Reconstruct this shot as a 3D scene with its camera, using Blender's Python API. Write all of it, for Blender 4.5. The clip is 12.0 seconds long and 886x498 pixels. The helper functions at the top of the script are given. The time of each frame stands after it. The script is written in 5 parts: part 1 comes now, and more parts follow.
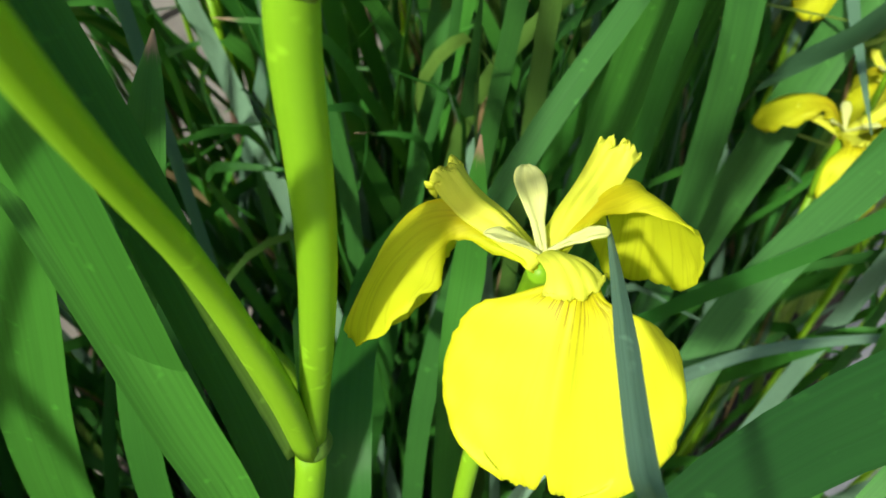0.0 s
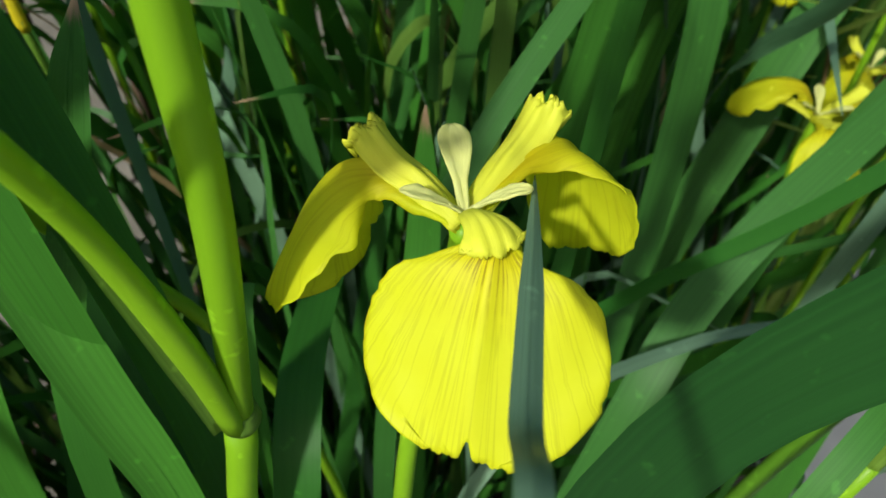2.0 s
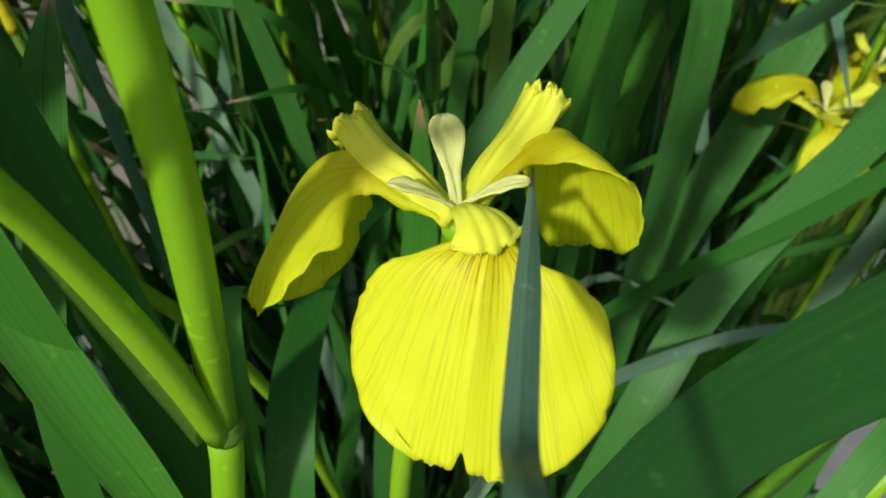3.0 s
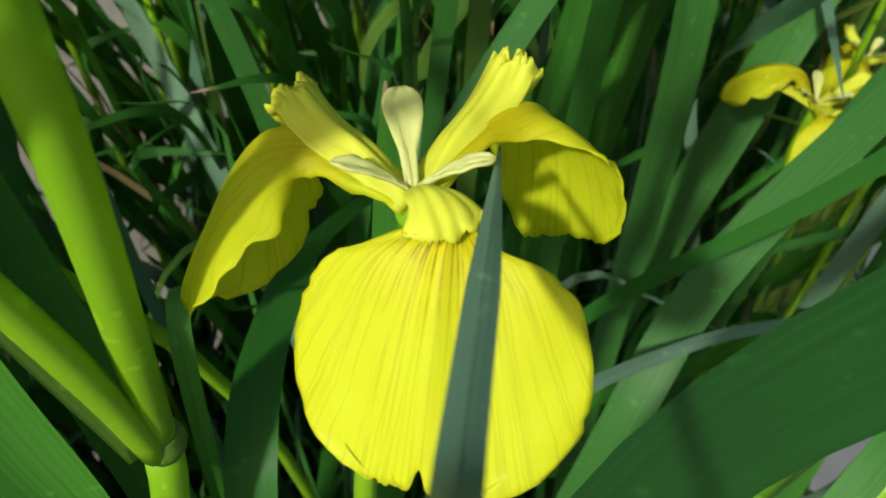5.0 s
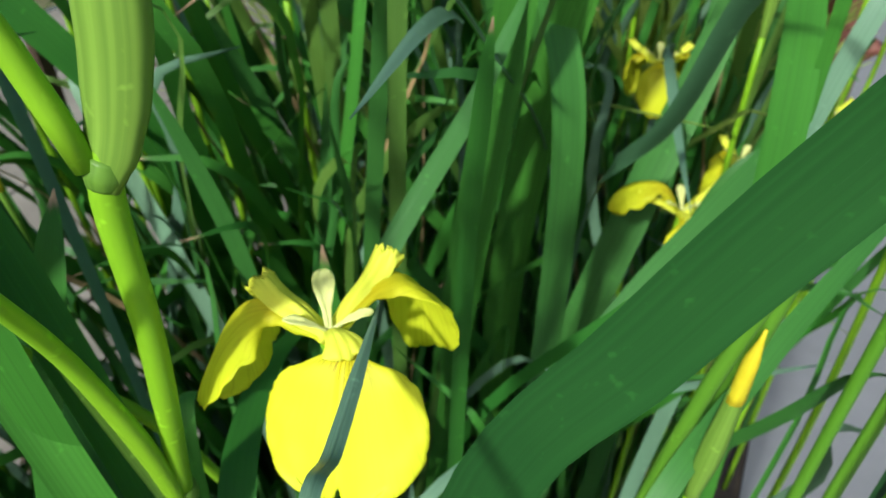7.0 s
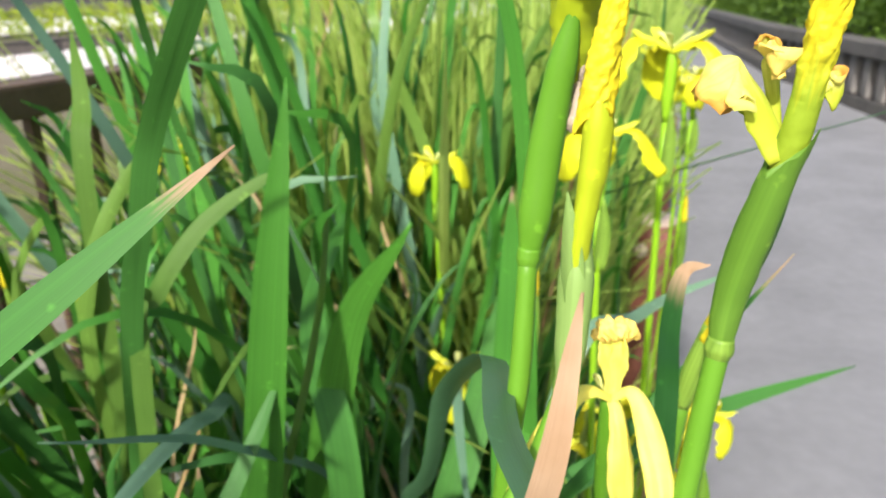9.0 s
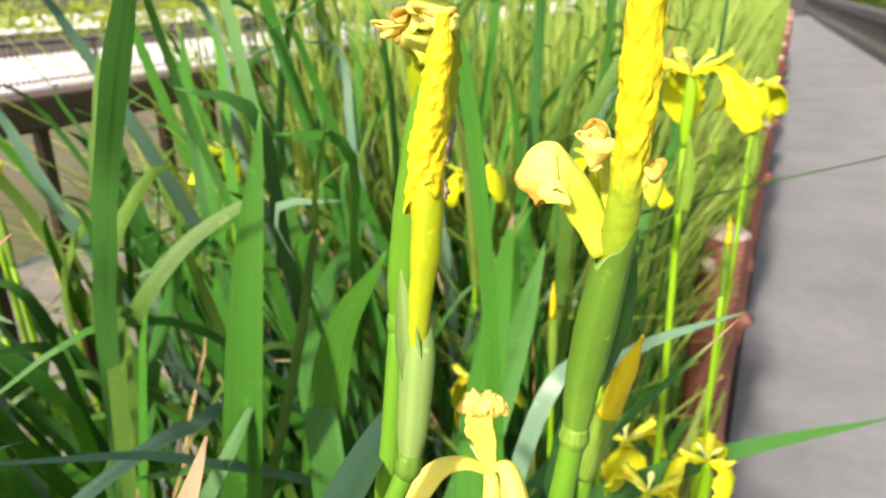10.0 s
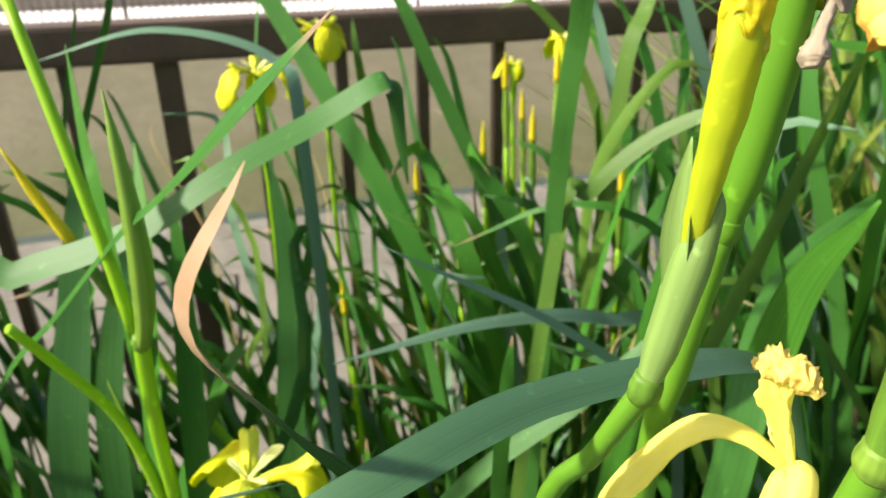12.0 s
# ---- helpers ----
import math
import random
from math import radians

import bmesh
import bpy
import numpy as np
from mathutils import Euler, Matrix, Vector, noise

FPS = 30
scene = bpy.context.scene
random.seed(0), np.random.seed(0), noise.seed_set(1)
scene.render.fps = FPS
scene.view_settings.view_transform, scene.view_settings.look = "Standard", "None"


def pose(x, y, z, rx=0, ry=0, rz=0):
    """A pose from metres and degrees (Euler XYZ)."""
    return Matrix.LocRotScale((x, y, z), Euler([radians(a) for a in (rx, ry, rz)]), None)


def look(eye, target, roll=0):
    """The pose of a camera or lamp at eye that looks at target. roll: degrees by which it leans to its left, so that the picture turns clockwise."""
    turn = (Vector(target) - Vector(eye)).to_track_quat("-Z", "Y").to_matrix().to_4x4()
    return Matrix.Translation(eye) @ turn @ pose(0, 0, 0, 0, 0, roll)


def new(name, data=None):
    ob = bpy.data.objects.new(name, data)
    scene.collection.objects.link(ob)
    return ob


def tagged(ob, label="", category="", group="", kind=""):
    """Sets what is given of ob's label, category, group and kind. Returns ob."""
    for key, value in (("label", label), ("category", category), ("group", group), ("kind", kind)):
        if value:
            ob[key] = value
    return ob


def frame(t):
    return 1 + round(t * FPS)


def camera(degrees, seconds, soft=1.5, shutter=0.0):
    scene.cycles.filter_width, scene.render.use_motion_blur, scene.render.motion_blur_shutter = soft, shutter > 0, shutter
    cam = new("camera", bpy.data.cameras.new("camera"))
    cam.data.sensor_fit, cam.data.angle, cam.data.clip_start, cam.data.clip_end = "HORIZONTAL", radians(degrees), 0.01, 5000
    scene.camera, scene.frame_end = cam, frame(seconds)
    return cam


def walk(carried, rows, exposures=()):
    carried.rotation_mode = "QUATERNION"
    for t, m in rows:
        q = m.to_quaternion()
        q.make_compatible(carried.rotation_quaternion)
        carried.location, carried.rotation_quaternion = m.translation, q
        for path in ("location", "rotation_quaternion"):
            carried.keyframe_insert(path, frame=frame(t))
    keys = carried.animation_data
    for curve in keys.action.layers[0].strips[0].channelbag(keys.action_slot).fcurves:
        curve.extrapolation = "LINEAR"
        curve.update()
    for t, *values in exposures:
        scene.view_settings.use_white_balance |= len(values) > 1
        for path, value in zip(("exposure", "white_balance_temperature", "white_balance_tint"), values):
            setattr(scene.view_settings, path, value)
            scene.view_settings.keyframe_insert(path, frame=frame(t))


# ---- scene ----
# camera and its way: seconds, place, yaw to the left of +y, pitch up, roll
cam = camera(63.94, 12.0, soft=1.6)
cam.data.dof.use_dof = True
cam.data.dof.focus_distance = 0.145
cam.data.dof.aperture_fstop = 26.0
WAY = [
    (0.0, 0.0160, -0.0857, 0.9920, 30.65, -45.31, 1.89),
    (0.5, 0.0210, -0.0794, 0.9790, 29.46, -45.59, 2.30),
    (1.0, 0.0250, -0.0793, 0.9764, 29.08, -45.61, 2.61),
    (1.5, 0.0290, -0.0777, 0.9755, 29.52, -45.51, 2.23),
    (2.0, 0.0298, -0.0791, 0.9826, 30.03, -45.27, 1.81),
    (2.5, 0.0302, -0.0791, 0.9819, 30.38, -44.86, 1.36),
    (3.0, 0.0292, -0.0734, 0.9753, 30.51, -44.85, 1.03),
    (5.0, 0.0293, -0.0619, 0.9626, 29.49, -44.70, 1.22),
    (5.5, 0.0366, -0.0730, 0.9727, 29.04, -44.11, 1.46),
    (6.0, 0.0457, -0.0839, 0.9842, 29.15, -43.14, 0.92),
    (6.5, 0.0573, -0.0946, 1.0011, 28.69, -41.06, 0.24),
    (7.0, 0.0771, -0.1061, 1.0341, 26.38, -37.83, -0.01),
    (7.5, 0.1110, -0.1051, 1.0745, 23.08, -33.14, -0.24),
    (7.7, 0.1218, -0.1019, 1.0858, 21.17, -31.02, -0.80),
    (9.3, 0.1671, -0.0701, 1.1377, 17.03, -19.09, -0.94),
    (9.5, 0.1782, -0.0673, 1.1425, 18.93, -19.36, -1.18),
    (9.7, 0.1908, -0.0571, 1.1472, 21.13, -19.57, -1.45),
    (10.0, 0.2176, -0.0375, 1.1498, 25.33, -20.33, -1.38),
    (10.2, 0.2342, -0.0202, 1.1528, 28.81, -20.98, -1.89),
    (10.5, 0.2420, -0.0036, 1.1516, 33.97, -21.72, -1.89),
    (10.7, 0.2480, 0.0006, 1.1512, 38.37, -22.11, -2.24),
    (11.0, 0.2570, 0.0053, 1.1419, 45.61, -22.23, -1.12),
    (11.5, 0.2492, 0.0208, 1.1268, 58.83, -23.22, -0.72),
    (12.0, 0.2514, 0.0288, 1.1175, 73.88, -24.08, -0.94),
]


def aim(x, y, z, yaw, pitch, roll):
    a, b = radians(yaw), radians(pitch)
    eye = Vector((x, y, z))
    return look(eye, eye + Vector((-math.sin(a) * math.cos(b), math.cos(a) * math.cos(b), math.sin(b))), roll)


walk(cam, [(r[0], aim(*r[1:])) for r in WAY],
     exposures=[(0.0, 0.50, 6500, 6), (0.6, 0.2, 6500, 6), (1.2, 0.0, 6500, 6), (5.0, -0.05, 6600, 6), (6.5, 0.17, 6300, 7), (7.2, 0.65, 5900, 9), (7.7, 1.0, 5800, 10), (9.3, 0.95, 6800, 17), (10.0, 1.03, 7200, 18), (12.0, 1.05, 7000, 13)])

# ---- daylight ----
TO_SUN = Vector((-0.06, -0.78, 0.62)).normalized()
world = bpy.data.worlds.new("sky")
scene.world = world
world.use_nodes = True
sky = world.node_tree.nodes.new("ShaderNodeTexSky")
sky.sky_type = 'NISHITA'
sky.sun_disc = False
sky.dust_density = 3.0
sky.ozone_density = 0.6
sky.sun_elevation = math.asin(TO_SUN.z)
sky.sun_rotation = math.atan2(TO_SUN.x, TO_SUN.y)
world.node_tree.links.new(sky.outputs[0], world.node_tree.nodes["Background"].inputs[0])
world.node_tree.nodes["Background"].inputs[1].default_value = 0.125
sun_data = bpy.data.lights.new("sun", 'SUN')
sun_data.energy = 4.2
sun_data.angle = radians(3.0)
sun_data.color = (1.0, 0.96, 0.89)
sun = new("sun", sun_data)
sun.matrix_world = look(TO_SUN * 30, (0, 0, 0))

# ---- materials ----


def material(name):
    m = bpy.data.materials.new(name)
    m.use_nodes = True
    nt = m.node_tree
    bsdf = nt.nodes["Principled BSDF"]
    return m, nt, bsdf


def node(nt, kind, **values):
    n = nt.nodes.new("ShaderNode" + kind)
    for key, value in values.items():
        n.inputs[key].default_value = value
    return n


def mix(nt, fac, a, b, blend='MIX'):
    n = nt.nodes.new("ShaderNodeMix")
    n.data_type = 'RGBA'
    n.blend_type = blend
    for sock, v in ((n.inputs[0], fac), (n.inputs[6], a), (n.inputs[7], b)):
        if isinstance(v, bpy.types.NodeSocket):
            nt.links.new(v, sock)
        else:
            sock.default_value = v if isinstance(v, (int, float)) else (*v, 1.0)
    return n.outputs[2]


def ramp(nt, source, stops):
    n = nt.nodes.new("ShaderNodeValToRGB")
    while len(n.color_ramp.elements) < len(stops):
        n.color_ramp.elements.new(0.5)
    for e, (pos, col) in zip(n.color_ramp.elements, stops):
        e.position = pos
        e.color = (*col, 1.0) if not isinstance(col, (int, float)) else (col, col, col, 1.0)
    nt.links.new(source, n.inputs[0])
    return n.outputs[0]


def math_node(nt, op, a, b=0.0):
    n = nt.nodes.new("ShaderNodeMath")
    n.operation = op
    for sock, v in zip(n.inputs, (a, b)):
        if isinstance(v, bpy.types.NodeSocket):
            nt.links.new(v, sock)
        else:
            sock.default_value = v
    return n.outputs[0]


def noise_tex(nt, scale, detail=4.0, coord="Object", stretch=None):
    tc = nt.nodes.new("ShaderNodeTexCoord")
    n = node(nt, "TexNoise", Scale=scale, Detail=detail)
    src = tc.outputs[coord]
    if stretch:
        mp = nt.nodes.new("ShaderNodeMapping")
        mp.inputs["Scale"].default_value = stretch
        nt.links.new(src, mp.inputs[0])
        src = mp.outputs[0]
    nt.links.new(src, n.inputs["Vector"])
    return n.outputs["Fac"]


def bump(nt, bsdf, height, strength, distance):
    n = node(nt, "Bump", Strength=strength, Distance=distance)
    nt.links.new(height, n.inputs["Height"])
    nt.links.new(n.outputs[0], bsdf.inputs["Normal"])
    return n.outputs[0]


def translucent(m, nt, bsdf, colour, share):
    """Lets part of the light through, as leaves and petals do."""
    tr = nt.nodes.new("ShaderNodeBsdfTranslucent")
    nt.links.new(colour, tr.inputs[0])
    mx = nt.nodes.new("ShaderNodeMixShader")
    mx.inputs[0].default_value = share
    nt.links.new(bsdf.outputs[0], mx.inputs[1])
    nt.links.new(tr.outputs[0], mx.inputs[2])
    nt.links.new(mx.outputs[0], nt.nodes["Material Output"].inputs[0])


def leaf_material(name, dark, light, rough=0.50, through_share=0.38, dry=0.0, spread=0.9, glow=(0.30, 0.50, 0.060), rib_depth=0.40, spec=0.25):
    """Sword leaf: long ribs, two tones, a change from leaf to leaf, and a withered tip where dry is above 0."""
    m, nt, bsdf = material(name)
    uv = nt.nodes.new("ShaderNodeUVMap")
    sep = nt.nodes.new("ShaderNodeSeparateXYZ")
    nt.links.new(uv.outputs[0], sep.inputs[0])
    info = nt.nodes.new("ShaderNodeObjectInfo")
    geo = nt.nodes.new("ShaderNodeNewGeometry")
    rnd = math_node(nt, 'FRACT', math_node(nt, 'ADD', info.outputs["Random"], geo.outputs["Random Per Island"]))
    blot = noise_tex(nt, 22.0, 5.0, "Object")
    tone = math_node(nt, 'ADD', math_node(nt, 'MULTIPLY', rnd, spread), math_node(nt, 'MULTIPLY', blot, 0.5))
    base = mix(nt, math_node(nt, 'SUBTRACT', tone, 0.2), dark, light)
    comb = nt.nodes.new("ShaderNodeCombineXYZ")
    nt.links.new(math_node(nt, 'MULTIPLY', sep.outputs[0], 1.0), comb.inputs[0])
    nt.links.new(math_node(nt, 'MULTIPLY', sep.outputs[1], 0.02), comb.inputs[1])
    nt.links.new(math_node(nt, 'MULTIPLY', info.outputs["Random"], 9.0), comb.inputs[2])
    ribs = node(nt, "TexNoise", Scale=17.0, Detail=4.0)
    nt.links.new(comb.outputs[0], ribs.inputs["Vector"])
    rib = ribs.outputs["Fac"]
    col = mix(nt, ramp(nt, rib, [(0.38, 0.0), (0.66, rib_depth)]), base, tuple(0.60 * v for v in dark))
    fleck = noise_tex(nt, 160.0, 2.0, "Object")
    col = mix(nt, ramp(nt, fleck, [(0.66, 0.0), (0.74, 0.35)]), col, tuple(min(1.0, 1.8 * v) for v in light))
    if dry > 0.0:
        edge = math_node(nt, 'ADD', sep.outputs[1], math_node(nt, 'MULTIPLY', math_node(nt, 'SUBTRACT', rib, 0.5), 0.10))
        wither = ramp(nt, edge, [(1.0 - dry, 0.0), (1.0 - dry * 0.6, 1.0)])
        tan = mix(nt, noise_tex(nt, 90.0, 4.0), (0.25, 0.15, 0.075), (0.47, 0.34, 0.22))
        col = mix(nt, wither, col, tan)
    nt.links.new(col, bsdf.inputs["Base Color"])
    bsdf.inputs["Roughness"].default_value = rough
    bsdf.inputs["Specular IOR Level"].default_value = spec
    bump(nt, bsdf, rib, 0.22 if rib_depth > 0.3 else 0.08, 0.0005)
    bright = mix(nt, 0.60, col, glow)
    translucent(m, nt, bsdf, bright, through_share)
    return m


LEAF = leaf_material("iris_leaf_green", (0.028, 0.150, 0.020), (0.075, 0.290, 0.032), through_share=0.42)
LEAF_RIB = leaf_material("iris_leaf_bright_ribbed", (0.046, 0.190, 0.020), (0.085, 0.300, 0.034), through_share=0.32, rib_depth=0.6)
# for dark leaves, and for leaves behind the flower whose shade is coloured in
LEAF_DARK = leaf_material("iris_leaf_dark_and_shaded", (0.026, 0.110, 0.020), (0.050, 0.180, 0.028), through_share=0.12)
# ordinary leaf with the sky's bluish sheen mixed into its base colour
LEAF_BLUE_SHEEN = leaf_material("iris_leaf_blue_sheen", (0.105, 0.215, 0.130), (0.160, 0.285, 0.170), rough=0.36, through_share=0.18)
LEAF_OLIVE = leaf_material("iris_leaf_light", (0.066, 0.165, 0.026), (0.165, 0.310, 0.050), rough=0.45, through_share=0.40, glow=(0.38, 0.56, 0.07))
# paler copy of the leaf green: bright sun on the distant stand, as colour
LEAF_FAR_SUNLIT = leaf_material("iris_leaf_far_sunlit", (0.170, 0.300, 0.048), (0.430, 0.570, 0.130), rough=0.5, through_share=0.45, glow=(0.60, 0.72, 0.12))
LEAF_GREY = leaf_material("iris_leaf_grey_green", (0.028, 0.086, 0.038), (0.048, 0.122, 0.054), rough=0.38, through_share=0.08, spec=0.38)
STRAW = leaf_material("iris_leaf_straw", (0.260, 0.180, 0.070), (0.480, 0.380, 0.190), rough=0.7, through_share=0.2, glow=(0.5, 0.4, 0.2))
LEAF_TIP = leaf_material("iris_leaf_withered_tip", (0.030, 0.155, 0.020), (0.078, 0.285, 0.032), dry=0.05)
# withered tip is the leaf's own; the very dark green has shade in it
LEAF_DRY_SHADED = leaf_material("iris_leaf_shaded_withered_tip", (0.011, 0.062, 0.012), (0.023, 0.098, 0.016), dry=0.27, spec=0.16, through_share=0.16)
STALK = leaf_material("iris_stalk_green", (0.085, 0.240, 0.016), (0.135, 0.310, 0.026), rough=0.42, through_share=0.2, spread=0.5, glow=(0.34, 0.56, 0.03), rib_depth=0.15)
STEM = leaf_material("iris_stem_green", (0.215, 0.450, 0.014), (0.280, 0.530, 0.024), rough=0.40, through_share=0.30, spread=0.5, glow=(0.40, 0.62, 0.02), rib_depth=0.12)
SPATHE = leaf_material("iris_spathe_green", (0.105, 0.240, 0.026), (0.220, 0.365, 0.050), rough=0.45, through_share=0.25, spread=0.8, rib_depth=0.60)
SPATHE_PALE = leaf_material("iris_sheath_pale", (0.190, 0.320, 0.080), (0.290, 0.420, 0.135), rough=0.45, through_share=0.25, spread=0.4, rib_depth=0.5)
OVARY = leaf_material("iris_tube_yellow_green", (0.330, 0.440, 0.016), (0.470, 0.530, 0.022), rough=0.42, through_share=0.3, spread=0.5, glow=(0.70, 0.70, 0.03), rib_depth=0.12)
DRY = leaf_material("withered_petal_brown", (0.230, 0.175, 0.115), (0.450, 0.385, 0.290), rough=0.75, through_share=0.2, glow=(0.45, 0.30, 0.15))


def petal_material(name, tint, deep, veins=0.0, wither=0.0, share=0.42, vein_depth=0.35, wrinkle=0.0, fineness=24.0, relief=0.45, root=None):
    """Petal: fine long veins, soft blotches, a deeper base and brown lines there on the falls."""
    m, nt, bsdf = material(name)
    uv = nt.nodes.new("ShaderNodeUVMap")
    sep = nt.nodes.new("ShaderNodeSeparateXYZ")
    nt.links.new(uv.outputs[0], sep.inputs[0])
    comb = nt.nodes.new("ShaderNodeCombineXYZ")
    nt.links.new(sep.outputs[0], comb.inputs[0])
    nt.links.new(math_node(nt, 'MULTIPLY', sep.outputs[1], 0.02), comb.inputs[1])
    fine = node(nt, "TexNoise", Scale=fineness, Detail=3.0, Roughness=0.6)
    nt.links.new(comb.outputs[0], fine.inputs["Vector"])
    soft = noise_tex(nt, 130.0, 3.0)
    col = mix(nt, ramp(nt, soft, [(0.3, 0.0), (0.75, 0.5)]), tint, deep)
    vein = ramp(nt, math_node(nt, 'ABSOLUTE', math_node(nt, 'SUBTRACT', fine.outputs["Fac"], 0.5)), [(0.0, vein_depth), (0.035, 0.0)])
    col = mix(nt, vein, col, tuple(0.60 * v for v in deep))
    if veins > 0.0:
        near = ramp(nt, sep.outputs[1], [(0.30, 1.0), (0.66, 0.0)])
        middle = ramp(nt, math_node(nt, 'ABSOLUTE', math_node(nt, 'SUBTRACT', sep.outputs[0], 0.5)), [(0.05, 1.0), (0.36, 0.0)])
        gold = math_node(nt, 'MULTIPLY', near, middle)
        col = mix(nt, math_node(nt, 'MULTIPLY', gold, 0.75), col, (0.68, 0.56, 0.006))
        line = node(nt, "TexNoise", Scale=85.0, Detail=1.0)
        nt.links.new(comb.outputs[0], line.inputs["Vector"])
        dash = noise_tex(nt, 260.0, 2.0)
        mark = math_node(nt, 'MULTIPLY', ramp(nt, line.outputs["Fac"], [(0.50, 0.0), (0.56, 1.0)]), ramp(nt, dash, [(0.36, 0.35), (0.56, 1.0)]))
        col = mix(nt, math_node(nt, 'MULTIPLY', mark, math_node(nt, 'MULTIPLY', gold, veins)), col, (0.15, 0.09, 0.006))
    if root is not None:
        lower = math_node(nt, 'ADD', sep.outputs[1], math_node(nt, 'MULTIPLY', math_node(nt, 'SUBTRACT', fine.outputs["Fac"], 0.5), 0.25))
        col = mix(nt, ramp(nt, lower, [(0.34, 1.0), (0.54, 0.0)]), col, root)
    if wither > 0.0:
        far = math_node(nt, 'ADD', sep.outputs[1], math_node(nt, 'MULTIPLY', math_node(nt, 'SUBTRACT', soft, 0.5), 0.5))
        col = mix(nt, ramp(nt, far, [(1.0 - wither, 0.0), (1.0, 0.9)]), col, (0.62, 0.30, 0.05))
    nt.links.new(col, bsdf.inputs["Base Color"])
    bsdf.inputs["Roughness"].default_value = 0.55
    bsdf.inputs["Specular IOR Level"].default_value = 0.25
    height = fine.outputs["Fac"]
    if wrinkle > 0.0:
        folds = noise_tex(nt, 330.0, 5.0, "Object", (0.7, 0.7, 1.0))
        height = math_node(nt, 'ADD', math_node(nt, 'MULTIPLY', height, 0.15), math_node(nt, 'MULTIPLY', folds, wrinkle))
    bump(nt, bsdf, height, relief, 0.0005)
    translucent(m, nt, bsdf, col, share)
    return m


FALL_SIDE = petal_material("petal_yellow_plain", (0.77, 0.83, 0.030), (0.73, 0.76, 0.016), veins=0.15, vein_depth=0.28, share=0.60, fineness=30.0, relief=0.18)
FALL = petal_material("petal_yellow_veined", (0.635, 0.69, 0.018), (0.59, 0.62, 0.010), veins=1.0, vein_depth=0.34, share=0.30, fineness=38.0, relief=0.11)
STYLE = petal_material("petal_pale_yellow", (0.81, 0.86, 0.085), (0.78, 0.80, 0.040), vein_depth=0.15, relief=0.25)
STANDARD = petal_material("petal_cream_yellow", (0.84, 0.88, 0.36), (0.80, 0.82, 0.22))
SPENT = petal_material("petal_twisted_yellow", (0.66, 0.58, 0.020), (0.58, 0.47, 0.010), share=0.25, wrinkle=3.2, vein_depth=0.20)
SPENT_GREEN = petal_material("petal_twisted_green_based", (0.66, 0.58, 0.020), (0.60, 0.50, 0.010), share=0.25, wrinkle=3.2, vein_depth=0.20, root=(0.26, 0.38, 0.024))
CREAM = petal_material("petal_fading_cream", (0.88, 0.84, 0.20), (0.86, 0.80, 0.08), share=0.35, wrinkle=0.6, vein_depth=0.15)
MOP = petal_material("petal_orange_curled", (0.86, 0.70, 0.17), (0.80, 0.56, 0.085), share=0.25, wrinkle=2.5)
WILTED = petal_material("petal_wilting_yellow", (0.79, 0.80, 0.19), (0.76, 0.75, 0.10), wither=0.14, share=0.35, wrinkle=1.2, root=(0.46, 0.54, 0.04))


def plain(name, low, high, scale, rough=0.8, metal=0.0, bump_size=0.0, detail=6.0):
    m, nt, bsdf = material(name)
    a = noise_tex(nt, scale, detail)
    b = noise_tex(nt, scale * 9.0, 3.0)
    fac = math_node(nt, 'ADD', math_node(nt, 'MULTIPLY', a, 0.7), math_node(nt, 'MULTIPLY', b, 0.3))
    col = mix(nt, ramp(nt, fac, [(0.34, 0.0), (0.66, 1.0)]), low, high)
    nt.links.new(col, bsdf.inputs["Base Color"])
    bsdf.inputs["Roughness"].default_value = rough
    bsdf.inputs["Metallic"].default_value = metal
    if bump_size > 0.0:
        bump(nt, bsdf, fac, 0.6, bump_size)
    return m


CONCRETE = plain("pavement_concrete", (0.132, 0.139, 0.145), (0.188, 0.197, 0.205), 2.2, 0.9, bump_size=0.004)
SOIL = plain("damp_soil", (0.020, 0.016, 0.012), (0.060, 0.045, 0.030), 9.0, 0.9, bump_size=0.02)
RAIL = plain("rail_brown_paint", (0.060, 0.036, 0.018), (0.105, 0.066, 0.035), 14.0, 0.60, bump_size=0.0005)
LEDGE = plain("stone_beige", (0.118, 0.108, 0.082), (0.200, 0.184, 0.145), 1.8, 0.85, bump_size=0.006)
FENCE = plain("fence_grey_brown_metal", (0.060, 0.050, 0.042), (0.110, 0.095, 0.080), 9.0, 0.55, bump_size=0.0005)
WALL_STONE = plain("retaining_wall_brown_stone", (0.150, 0.125, 0.100), (0.260, 0.225, 0.185), 2.5, 0.9, bump_size=0.01)
WHITE_STONE = plain("balustrade_pale_stone", (0.700, 0.660, 0.610), (0.850, 0.820, 0.780), 2.0, 0.8, bump_size=0.006)
GREY_STONE = plain("parapet_grey_stone", (0.052, 0.050, 0.046), (0.105, 0.100, 0.092), 2.0, 0.85, bump_size=0.006)
PALE_STONE = plain("upright_pale_stone", (0.090, 0.087, 0.080), (0.190, 0.183, 0.170), 4.0, 0.85, bump_size=0.006)
POST_RED = plain("post_red_brown", (0.130, 0.045, 0.028), (0.260, 0.100, 0.065), 12.0, 0.6, bump_size=0.004)
POST_CUT = plain("post_pale_cut", (0.450, 0.330, 0.240), (0.700, 0.580, 0.470), 30.0, 0.7, bump_size=0.003)
HEDGE = leaf_material("hedge_leaf", (0.050, 0.110, 0.020), (0.150, 0.260, 0.030), rough=0.5)
